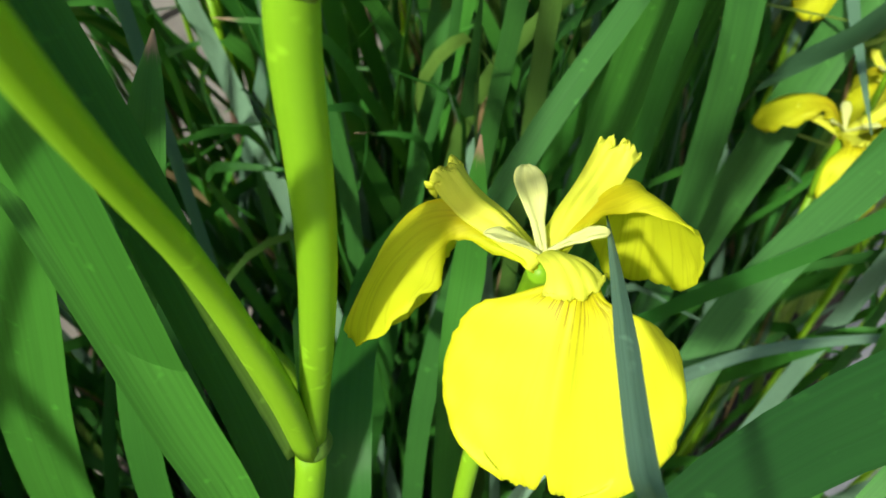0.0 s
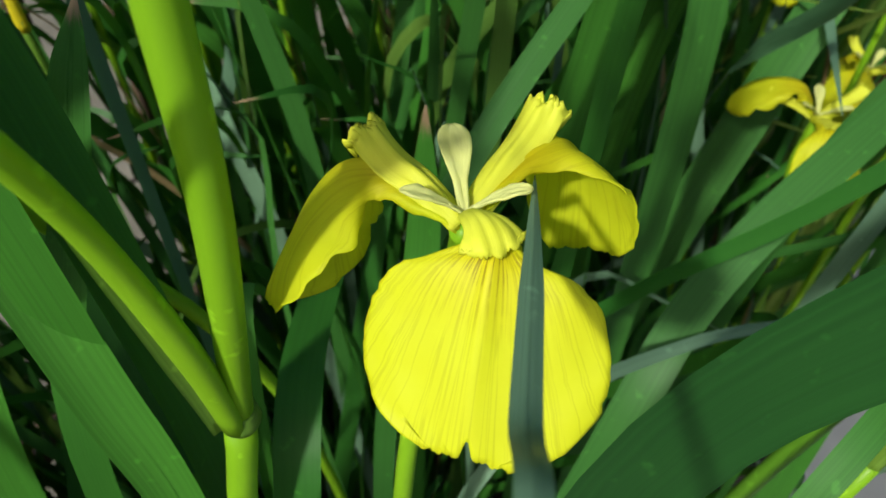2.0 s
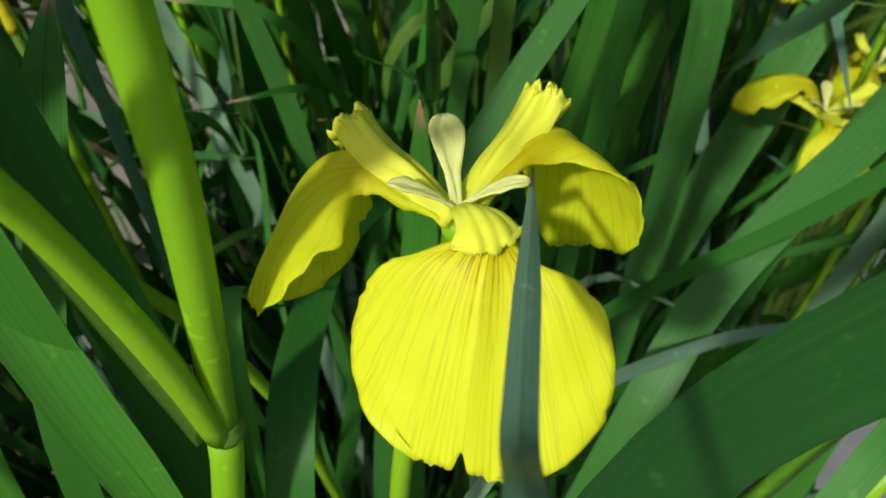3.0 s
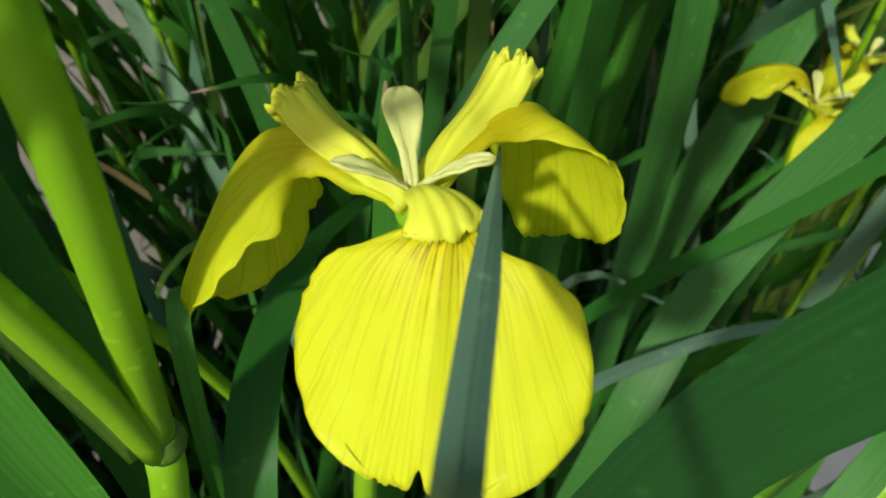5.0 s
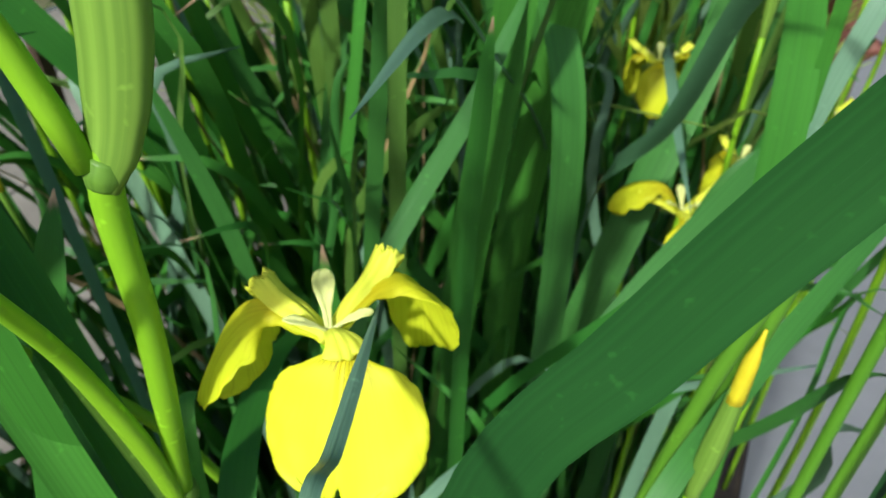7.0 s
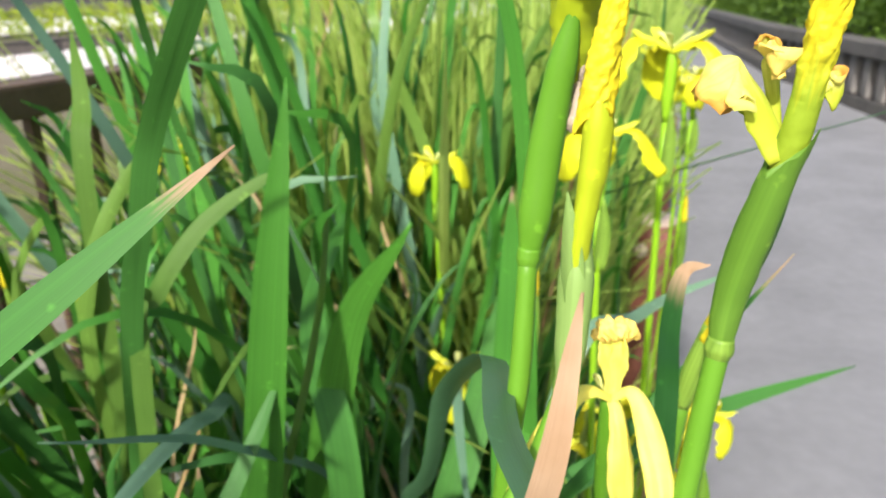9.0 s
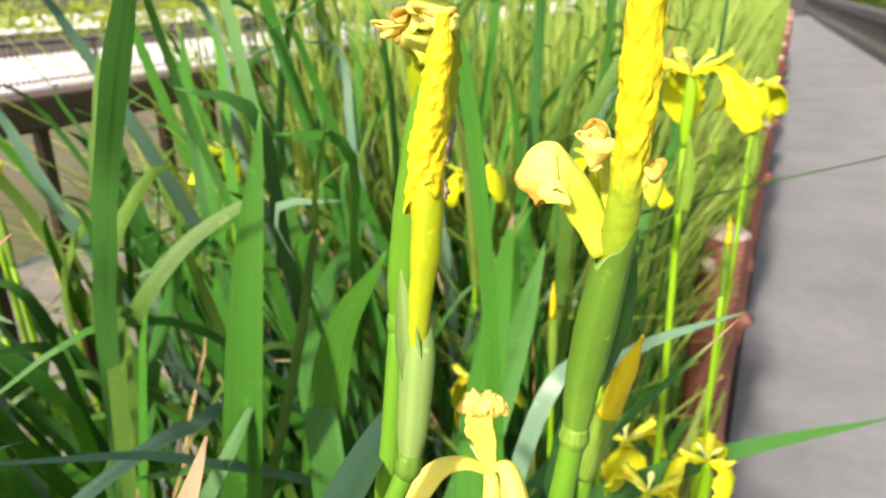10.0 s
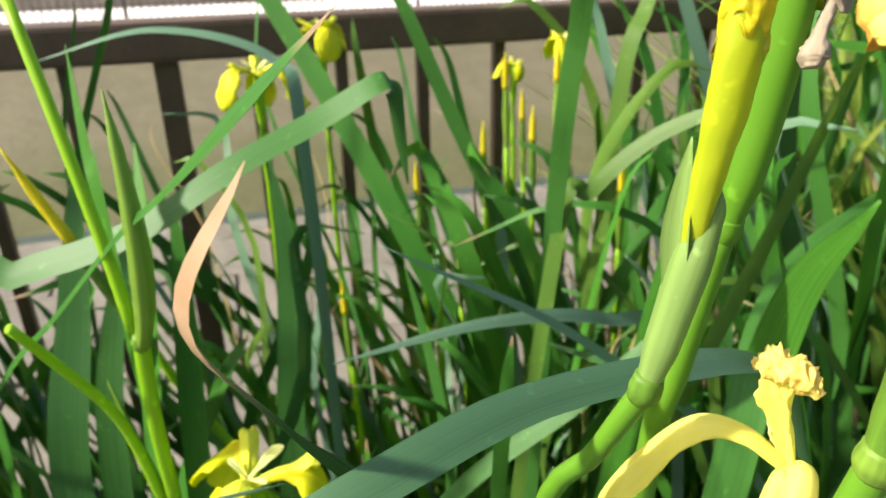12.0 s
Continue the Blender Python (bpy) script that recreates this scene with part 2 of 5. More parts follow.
SHRUB = leaf_material("shrub_leaf_yellow_green", (0.200, 0.300, 0.020), (0.420, 0.480, 0.040), rough=0.5)


def water_material():
    m, nt, bsdf = material("canal_water")
    bsdf.inputs["Base Color"].default_value = (0.050, 0.062, 0.028, 1)
    bsdf.inputs["Roughness"].default_value = 0.06
    bsdf.inputs["Specular IOR Level"].default_value = 0.5
    bump(nt, bsdf, noise_tex(nt, 5.0, 3.0, "Object", (1.0, 0.5, 1.0)), 0.25, 0.02)
    return m


WATER = water_material()


def bank_material():
    """Pale earth and stone that turns olive with algae near the water line."""
    m, nt, bsdf = material("canal_bank")
    tc = nt.nodes.new("ShaderNodeTexCoord")
    sep = nt.nodes.new("ShaderNodeSeparateXYZ")
    nt.links.new(tc.outputs["Object"], sep.inputs[0])
    n = noise_tex(nt, 1.3, 6.0)
    level = math_node(nt, 'ADD', sep.outputs[2], math_node(nt, 'MULTIPLY', n, 0.5))
    base = mix(nt, noise_tex(nt, 3.0, 7.0), (0.085, 0.078, 0.042), (0.150, 0.135, 0.080))
    algae = mix(nt, noise_tex(nt, 5.0, 5.0), (0.060, 0.064, 0.022), (0.110, 0.110, 0.045))
    rise = math_node(nt, 'MULTIPLY', math_node(nt, 'ADD', level, 1.9), 0.7)
    nt.links.new(mix(nt, ramp(nt, rise, [(0.45, 0.0), (0.70, 1.0)]), algae, base), bsdf.inputs["Base Color"])
    bsdf.inputs["Roughness"].default_value = 0.9
    bump(nt, bsdf, noise_tex(nt, 9.0, 6.0), 0.6, 0.03)
    return m


BANK = bank_material()

# ---- mesh tools ----


def profile(points, s):
    """Straight lines between (position, value) points."""
    for (a, p), (b, q) in zip(points, points[1:]):
        if s <= b:
            return p + (q - p) * (s - a) / (b - a)
    return points[-1][1]


def along(ctrl, n):
    """n + 1 points and tangents on a smooth curve through the control points."""
    c = [Vector(p) for p in ctrl]
    e = [2 * c[0] - c[1], *c, 2 * c[-1] - c[-2]]
    pts = []
    for k in range(n + 1):
        s = k / n * (len(c) - 1)
        i = min(int(s), len(c) - 2)
        q = s - i
        a, b, d, f = e[i:i + 4]
        pts.append(0.5 * (2 * b + (d - a) * q + (2 * a - 5 * b + 4 * d - f) * q * q + (3 * b - a - 3 * d + f) * q ** 3))
    tans = [(pts[min(i + 1, n)] - pts[max(i - 1, 0)]).normalized() for i in range(n + 1)]
    return pts, tans


def rings_to_mesh(rings, uvs, closed=True, caps=True, sharp=()):
    bm = bmesh.new()
    layer = bm.loops.layers.uv.new("UVMap")
    grid = [[bm.verts.new(p) for p in ring] for ring in rings]
    where = {}
    for ring, uv in zip(grid, uvs):
        for v, t in zip(ring, uv):
            where[v] = t
    m = len(grid[0])
    for a, b in zip(grid, grid[1:]):
        for i in range(m if closed else m - 1):
            j = (i + 1) % m
            bm.faces.new((a[i], a[j], b[j], b[i]))
    if caps and closed:
        bm.faces.new(list(reversed(grid[0])))
        bm.faces.new(grid[-1])
    for f in bm.faces:
        f.smooth = True
        for l in f.loops:
            l[layer].uv = where[l.vert]
    for i in sharp:
        for a, b in zip(grid, grid[1:]):
            e = bm.edges.get((a[i], b[i]))
            e.smooth = False
    return bm


def leaf_bm(ctrl, width, face, n=22, tip=0.32, base=0.75, cup=0.10, twist=0.0, thick=0.0009, fine=True, wave=0.0, seed=0, widths=None, sink=0.0):
    """A sword leaf: a long blade with a raised middle, thin edges and a pointed end. face: the way its broad side looks."""
    pts, tans = along(ctrl, n)
    rings, uvs = [], []
    cols = (-1.0, -0.6, -0.2, 0.2, 0.6, 1.0) if fine else (-1.0, 0.0, 1.0)
    face = Vector(face).normalized()
    prev = None
    for k, (p, t) in enumerate(zip(pts, tans)):
        s = k / n
        nrm = face if prev is None else prev
        nrm = (nrm - t * nrm.dot(t))
        if nrm.length < 1e-4:
            nrm = t.orthogonal()
        nrm.normalize()
        if prev is not None:
            want = face - t * face.dot(t)
            if want.length > 0.35:
                nrm = nrm.lerp(want.normalized(), 0.5).normalized()
        prev = nrm.copy()
        nr = nrm.copy()
        nr.rotate(Matrix.Rotation(twist * s, 3, t))
        side = t.cross(nr).normalized()
        w = 0.5 * width * (base + (1 - base) * min(1.0, s / 0.3))
        if s > 1 - tip:
            w *= max(0.03, (1 - ((s - 1 + tip) / tip) ** 1.7)) ** 0.85
        if widths:
            w = 0.5 * profile(widths, s)
        ring, uv = [], []
        for c in cols:
            dz = cup * w * (c * c - 0.4) - sink * w + wave * w * noise.noise(Vector((s * 7 + seed, c, seed * 1.7)))
            th = thick * (1.0 - 0.75 * abs(c)) * min(1.0, w / (0.3 * width + 1e-6))
            ring.append(p + side * (w * c) + nr * (dz + th))
            uv.append((0.5 + 0.5 * c, s))
        for c in reversed(cols[1:-1]):
            dz = cup * w * (c * c - 0.4) - sink * w + wave * w * noise.noise(Vector((s * 7 + seed, c, seed * 1.7)))
            th = thick * (1.0 - 0.75 * abs(c)) * min(1.0, w / (0.3 * width + 1e-6))
            ring.append(p + side * (w * c) + nr * (dz - th))
            uv.append((0.5 + 0.5 * c, s))
        rings.append(ring)
        uvs.append(uv)
    return rings_to_mesh(rings, uvs, sharp=(0, len(cols) - 1))


def tube_bm(ctrl, radii, n=18, m=12, flat=1.0, face=(0, -1, 0), lobes=0, lobe_depth=0.0, turns=0.0, rough=0.0, seed=0, rough_len=14.0, smooth_to=0.0, ragged=(0.0, 0.0)):
    """A round or flattened stalk; lobes and turns give the wrung shape of a spent flower."""
    pts, tans = along(ctrl, n)
    rings, uvs = [], []
    prev = Vector(face)
    for k, (p, t) in enumerate(zip(pts, tans)):
        s = k / n
        nrm = (prev - t * prev.dot(t)).normalized()
        prev = nrm
        side = t.cross(nrm)
        x = s * (len(radii) - 1)
        i = min(int(x), len(radii) - 2)
        q = x - i
        q = q * q * (3 - 2 * q)
        r = radii[i] * (1 - q) + radii[i + 1] * q
        ring, uv = [], []
        for j in range(m):
            a = 2 * math.pi * j / m
            rr = r * (1 + lobe_depth * math.cos(lobes * a + turns * 2 * math.pi * s))
            if rough:
                c = a + 5 * s
                grow = min(1.0, max(0.0, (s - smooth_to) / 0.12 + 0.25)) if smooth_to else 1.0
                rr *= 1 + grow * rough * noise.noise(Vector((math.cos(c) * 2.2 + seed, math.sin(c) * 2.2, s * rough_len * 0.55 + seed)))
                rr *= 1 + grow * 0.5 * rough * noise.noise(Vector((math.cos(c) * 5 + seed, math.sin(c) * 5, s * rough_len * 1.3)))
            jag = math.cos(2 * a + seed) + 0.35 * math.cos(5 * a + 2 * seed)
            slip = ragged[0] * max(0.0, 1 - s / 0.2) ** 1.5 * jag + ragged[1] * max(0.0, 1 - (1 - s) / 0.3) ** 1.5 * jag
            ring.append(p + side * (rr * math.cos(a)) + nrm * (rr * flat * math.sin(a)) + t * slip)
            uv.append((j / m, s))
        rings.append(ring)
        uvs.append(uv)
    return rings_to_mesh(rings, uvs)


def sheet_bm(place, nu, nv, thick=0.0004, chart=None):
    """A thin curved sheet from place(u, v), u across from -1 to 1 and v along from 0 to 1, with a front and a back."""
    pts = [[Vector(place(-1 + 2 * i / nu, j / nv)) for i in range(nu + 1)] for j in range(nv + 1)]
    bm = bmesh.new()
    layer = bm.loops.layers.uv.new("UVMap")
    where, front, back = {}, [], []
    for j in range(nv + 1):
        fr, bk = [], []
        for i in range(nu + 1):
            du = pts[j][min(i + 1, nu)] - pts[j][max(i - 1, 0)]
            dv = pts[min(j + 1, nv)][i] - pts[max(j - 1, 0)][i]
            nrm = du.cross(dv)
            nrm = nrm.normalized() if nrm.length > 1e-12 else Vector((0, 0, 1))
            rim = 0.15 if i in (0, nu) or j in (0, nv) else 1.0
            a, b = bm.verts.new(pts[j][i] + nrm * thick * rim), bm.verts.new(pts[j][i] - nrm * thick * rim)
            where[a] = where[b] = chart(-1 + 2 * i / nu, j / nv) if chart else (i / nu, j / nv)
            fr.append(a)
            bk.append(b)
        front.append(fr)
        back.append(bk)
    for j in range(nv):
        for i in range(nu):
            bm.faces.new((front[j][i], front[j][i + 1], front[j + 1][i + 1], front[j + 1][i]))
            bm.faces.new((back[j][i], back[j + 1][i], back[j + 1][i + 1], back[j][i + 1]))
    rim = [(0, i) for i in range(nu)] + [(j, nu) for j in range(nv)] + [(nv, i) for i in range(nu, 0, -1)] + [(j, 0) for j in range(nv, 0, -1)]
    for (j, i), (l, k) in zip(rim, rim[1:] + rim[:1]):
        bm.faces.new((front[l][k], front[j][i], back[j][i], back[l][k]))
    for f in bm.faces:
        f.smooth = True
        for lp in f.loops:
            lp[layer].uv = where[lp.vert]
    return bm


def box_bm(x0, x1, y0, y1, z0, z1, bevel=0.0):
    bm = bmesh.new()
    bmesh.ops.create_cube(bm, size=1.0)
    bmesh.ops.scale(bm, vec=(x1 - x0, y1 - y0, z1 - z0), verts=bm.verts)
    bmesh.ops.translate(bm, vec=((x0 + x1) / 2, (y0 + y1) / 2, (z0 + z1) / 2), verts=bm.verts)
    if bevel:
        bmesh.ops.bevel(bm, geom=bm.edges[:], offset=bevel, segments=2, affect='EDGES', profile=0.7)
    return bm


def mesh_of(name, bm, mat):
    me = bpy.data.meshes.new(name)
    bm.to_mesh(me)
    bm.free()
    me.materials.append(mat)
    return me


def part(name, bm, mat, parent=None, label=""):
    """One mesh object, in world coordinates, under a thing whose base is an unturned Empty or mesh."""
    ob = new(name, mesh_of(name, bm, mat))
    if parent is not None:
        ob.parent = parent
        top, shift = parent, Vector((0, 0, 0))
        while top is not None:
            shift += top.location
            top = top.parent
        ob.location = -shift
    if label:
        ob["label"] = label
    return ob


def thing(name, base, label, category, group=""):
    ob = new(name)
    ob.empty_display_size = 0.02
    ob.location = base
    return tagged(ob, label, category, group)


# ---- the large structure ----


def strip_bm(section, y0, y1, steps=1):
    """A cross-section of (x, z) points drawn out along y, as one open sheet."""
    bm = bmesh.new()
    rows = [[bm.verts.new((x, y0 + (y1 - y0) * k / steps, z)) for x, z in section] for k in range(steps + 1)]
    for a, b in zip(rows, rows[1:]):
        for i in range(len(section) - 1):
            bm.faces.new((a[i], b[i], b[i + 1], a[i + 1]))
    bmesh.ops.recalc_face_normals(bm, faces=bm.faces)
    return bm


ground = part("ground", strip_bm([(-400, -0.62), (-11.9, -0.62), (-11.85, -2.4), (-4.95, -2.4), (-4.9, -0.95), (-0.74, -0.95), (-0.70, -0.06), (400, -0.06)], -60, 400), SOIL)
tagged(ground, "dark damp earth falling in steps to the canal", "ground", kind="structure")
for f in ground.data.polygons:
    f.use_smooth = False

bed = part("planting_bed", box_bm(-0.64, 0.213, -3.0, 22.0, -0.30, -0.006), SOIL)
tagged(bed, "dark wet soil of the iris bed", "soil", kind="structure")

# edge of the path on the far side, from y and x
PATH_EDGE = [(-5.0, 3.00), (4.0, 2.40), (7.5, 1.95), (11.0, 1.45), (21.0, 0.95), (30.0, 0.60)]


def path_edge(y):
    for (a, p), (b, q) in zip(PATH_EDGE, PATH_EDGE[1:]):
        if y <= b:
            return p + (q - p) * (y - a) / (b - a)
    return PATH_EDGE[-1][1]


def pavement_bm():
    bm = bmesh.new()
    ys = [-5 + 0.5 * k for k in range(64)]
    for a, b in zip(ys, ys[1:]):
        loop = [(0.215, a), (path_edge(a) + 0.1, a), (path_edge(b) + 0.1, b), (0.215, b)]
        top = [bm.verts.new((x, y, 0.0)) for x, y in loop]
        bm.faces.new(top)
    bmesh.ops.remove_doubles(bm, verts=bm.verts, dist=1e-4)
    ext = bmesh.ops.extrude_face_region(bm, geom=bm.faces[:])
    bmesh.ops.translate(bm, vec=(0, 0, -0.1), verts=[v for v in ext["geom"] if isinstance(v, bmesh.types.BMVert)])
    bmesh.ops.recalc_face_normals(bm, faces=bm.faces)
    return bm


pavement = part("pavement", pavement_bm(), CONCRETE)
tagged(pavement, "grey worn concrete footpath beside the iris bed", "pavement", kind="structure")

# lower terrace of stone slabs beyond the railing, and the canal
terrace = thing("terrace", (-2.8, 0, -0.95), "pale beige stone slabs of a low canal terrace", "terrace")
tagged(terrace, kind="structure")
rng = random.Random(5)
slab_meshes = [mesh_of("slab", box_bm(-0.45, 0.45, -0.34, 0.34, -0.08, 0.08 + 0.012 * k, 0.012), LEDGE) for k in range(3)]
for i in range(4):
    for j in range(26):
        ob = new("slab", slab_meshes[rng.randrange(3)])
        ob.parent = terrace
        ob.location = (-1.55 + 0.925 * i, -3.6 + 0.70 * j + (0.35 if i % 2 else 0), 0.075 + rng.uniform(-0.008, 0.008))
water = part("water", box_bm(-11.84, -4.92, -60, 200, -2.3, -1.75), WATER)
tagged(water, "murky green still canal water", "water", kind="structure")
ditch = part("water", box_bm(-1.95, -0.76, -8, 30, -0.99, -0.80), WATER)
tagged(ditch, "shallow still water below the railing", "water", kind="structure")
bank_slope = part("canal_bank", strip_bm([(-12.1, -0.50), (-11.5, -0.60), (-9.2, -1.25), (-7.4, -1.80), (-6.6, -2.40)], -60, 120, 90), BANK)
for v in bank_slope.data.vertices:
    v.co.z += 0.05 * noise.noise(v.co * 0.8)
tagged(bank_slope, "pale sloping canal bank, olive with algae at the water", "bank", kind="structure")


# slim metal fence on the other bank, sunlit paving and a low wall behind it
fence = thing("fence", (-12.0, 10, -0.52), "slim grey-brown metal fence along the far bank", "fence")
tagged(fence, kind="structure")
part("kerb", box_bm(-12.22, -11.80, -30, 60, -0.56, -0.40, 0.01), WHITE_STONE, fence, "pale stone kerb")
part("top_rail", box_bm(-12.04, -11.96, -30, 60, 0.32, 0.385, 0.008), FENCE, fence)
part("bottom_rail", box_bm(-12.025, -11.975, -30, 60, -0.32, -0.28, 0.006), FENCE, fence)
far_bar = mesh_of("bar", box_bm(-0.010, 0.010, -0.010, 0.010, 0.12, 0.84, 0.0), FENCE)
far_post = mesh_of("post", box_bm(-0.03, 0.03, -0.03, 0.03, 0.08, 0.92, 0.006), FENCE)
for k in range(300):
    if k % 20 == 0:
        ob = new("post", far_post)
    else:
        ob = new("bar", far_bar)
    ob.parent = fence
    ob.location = (0, -16 + 0.115 * k, 0)
bank = part("pavement", box_bm(-60, -12.3, -60, 120, -0.70, -0.50), WHITE_STONE)
tagged(bank, "sunlit pale paving of the far bank", "pavement", kind="structure")
far_wall = thing("retaining_wall", (-20.2, 10, -0.5), "low brown stone retaining wall under clipped shrubs", "wall")
tagged(far_wall, kind="structure")
part("core", box_bm(-20.4, -20.0, -30, 70, -0.52, -0.16), WALL_STONE, far_wall)
wall_block = mesh_of("block", box_bm(-0.03, 0.03, -0.58, 0.58, 0.02, 0.34, 0.012), WALL_STONE)
for k in range(80):
    ob = new("block", wall_block)
    ob.parent = far_wall
    ob.location = (0.22, -38 + 1.18 * k, 0)
part("coping", box_bm(-20.5, -19.93, -30, 70, -0.16, -0.08, 0.012), WALL_STONE, far_wall)


# parapet along the path, with pale uprights
def oriented_box(a, b, x0, x1, z0, z1, bevel=0.0):
    """A bar from plan point a to b; x0 and x1 to its right."""
    d = Vector((b[0] - a[0], b[1] - a[1], 0))
    bm = box_bm(x0, x1, 0, d.length, z0, z1, bevel)
    ang = math.atan2(-d.x, d.y)
    bmesh.ops.transform(bm, matrix=Matrix.Translation((a[0], a[1], 0)) @ Matrix.Rotation(ang, 4, 'Z'), verts=bm.verts)
    return bm


parapet = thing("parapet", (2.4, 4, 0), "low grey stone parapet with pale uprights along the path", "wall")
tagged(parapet, kind="structure")
up_mesh = mesh_of("upright", box_bm(-0.06, 0.06, -0.085, 0.085, 0.0, 0.37, 0.03), PALE_STONE)
for (ya, xa), (yb, xb) in zip(PATH_EDGE, PATH_EDGE[1:]):
    a, b = (xa + 0.06, ya), (xb + 0.06, yb)
    part("core", oriented_box(a, b, 0.10, 0.24, -0.05, 0.60), GREY_STONE, parapet)
    part("plinth", oriented_box(a, b, 0.0, 0.26, -0.05, 0.12, 0.01), GREY_STONE, parapet)
    part("coping", oriented_box(a, b, -0.03, 0.30, 0.50, 0.64, 0.015), GREY_STONE, parapet)
    d = Vector((b[0] - a[0], b[1] - a[1]))
    count = int(d.length / 0.34)
    for k in range(count):
        q = (k + 0.5) / count
        ob = new("upright", up_mesh)
        ob.parent = parapet
        ang = math.atan2(-d.x, d.y)
        side = Vector((math.cos(ang), math.sin(ang)))
        p = Vector(a) + d * q + side * 0.07
        ob.location = (p.x - 2.4, p.y - 4, 0.125 + rng.uniform(-0.004, 0.004))
        ob.rotation_euler = (0, 0, ang + rng.uniform(-0.05, 0.05))


def foliage(name, spots, size, mat, seed, flat=0.6):
    """Many small folded leaves in one mesh."""
    r = random.Random(seed)
    verts, faces = [], []
    for x, y, z in spots:
        s = size * r.uniform(0.6, 1.3)
        e = Euler((r.uniform(-flat, flat) + 0.5, r.uniform(-flat, flat), r.uniform(0, 6.28)))
        m = e.to_matrix()
        n = len(verts)
        for q in ((0, -s, 0), (s * 0.45, 0, -s * 0.12), (0, s, 0), (-s * 0.45, 0, -s * 0.12), (0, 0, 0.08 * s)):
            v = m @ Vector(q)
            verts.append((x + v.x, y + v.y, z + v.z))
        faces += [(n, n + 1, n + 4), (n + 1, n + 2, n + 4), (n + 2, n + 3, n + 4), (n + 3, n, n + 4)]
    me = bpy.data.meshes.new(name)
    me.from_pydata(verts, [], faces)
    me.uv_layers.new(name="UVMap")
    me.materials.append(mat)
    return new(name, me)


rr = random.Random(11)
spots = []
for _ in range(30000):
    y = -2 + 34 * rr.random() ** 1.3
    dx = rr.random() ** 1.8 * 3.0
    lump = 0.35 * noise.noise(Vector((y * 0.9, dx * 0.8, 3.0)))
    top = 0.95 + 0.55 * min(1.0, dx / 1.1) + lump + 0.02 * y
    low = 0.60 if dx < 0.5 else 0.72
    spots.append((path_edge(y) + 0.30 + dx, y, top - (top - low) * rr.random() ** 1.4))
hedge = foliage("hedge", spots, 0.075, HEDGE, 1)
tagged(hedge, "dense dark green hedge behind the stone parapet", "hedge", kind="stuff")
spots = []
for _ in range(16000):
    y = -24 + 84 * rr.random()
    dx = rr.random() * 3.2
    top = 0.25 + 0.22 * dx + 0.30 * noise.noise(Vector((y * 0.7, dx * 0.9, 8.0)))
    spots.append((-20.2 - dx, y, top + 0.05 - 0.55 * rr.random() ** 2))
shrubs = foliage("shrubs", spots, 0.13, SHRUB, 2)
tagged(shrubs, "clipped yellow-green shrubs above the far wall", "shrub", kind="stuff")
bank_soil = part("shrub_bed", box_bm(-25.0, -20.38, -40, 80, -0.52, -0.10, 0.05), SOIL)
tagged(bank_soil, "dark earth bank under the shrubs", "ground", kind="structure")
verge = part("verge", oriented_box((3.45, -5), (1.6, 30), 0.0, 6.0, -0.05, 0.72, 0.05), SOIL)
tagged(verge, "raised earth bed behind the parapet", "ground", kind="structure")

# brown metal railing at the canal side of the bed
railing = thing("railing", (-0.665, 0.38, 0.0), "dark brown painted metal railing at the water side", "railing")
part("top_rail", box_bm(-0.695, -0.635, -4.0, 14.0, 0.985, 1.030, 0.006), RAIL, railing)
part("bottom_rail", box_bm(-0.685, -0.645, -4.0, 14.0, 0.09, 0.13, 0.004), RAIL, railing)
bar_mesh = mesh_of("baluster", box_bm(-0.0075, 0.0075, -0.0075, 0.0075, 0.13, 0.985, 0.0015), RAIL)
for k in range(-36, 120):
    if (k + 4) % 18 == 0:
        continue
    ob = new("baluster", bar_mesh)
    ob.parent = railing
    ob.location = (0, 0.106 * k - 0.005, 0)
post_mesh = mesh_of("post", box_bm(-0.014, 0.014, -0.014, 0.014, -0.07, 0.985, 0.003), RAIL)
for k in range(-2, 8):
    ob = new("post", post_mesh)
    ob.parent = railing
    ob.location = (0, 0.106 * 18 * k - 0.424, 0)


# low log-shaped posts between bed and path
def log_post(x, y, h, r, seed):
    ob = thing("edging_post", (x, y, 0), "red-brown log-shaped concrete edging post with pale cut top", "post", "edging posts")
    part("trunk", tube_bm([(x, y, -0.02), (x + 0.004, y, h * 0.5), (x + 0.010, y, h)], [r * 1.08, r, r * 0.96, r * 0.92], 16, 18, rough=0.06, seed=seed), POST_RED, ob)
    part("cut_top", tube_bm([(x + 0.010, y, h - 0.004), (x + 0.010, y, h + 0.004), (x + 0.010, y, h + 0.012)], [r * 0.9, r * 0.86, r * 0.55], 4, 18, rough=0.10, seed=seed), POST_CUT, ob, "pale splintered cut face")
    part("band", tube_bm([(x + 0.002, y, h * 0.36), (x + 0.003, y, h * 0.41)], [r * 1.13, r * 1.13], 3, 18, rough=0.03, seed=seed), POST_RED, ob)
    part("knot", tube_bm([(x + r * 0.8, y - 0.01, h * 0.76), (x + r * 1.45, y - 0.02, h * 0.80)], [r * 0.34, r * 0.28], 3, 10, rough=0.1, seed=seed + 3), POST_RED, ob)
    part("knot", tube_bm([(x - r * 0.3, y - r * 0.8, h * 0.93), (x - r * 0.35, y - r * 1.3, h * 0.95)], [r * 0.30, r * 0.24], 3, 10, rough=0.1, seed=seed + 5), POST_CUT, ob, "pale sawn stub")
    return ob


for k in range(10):
    log_post(0.157 + 0.006 * k, 1.25 + 1.05 * k, 0.725 + 0.012 * (k % 2), 0.044, 20 + k)

# ---- the iris in the middle of the view ----


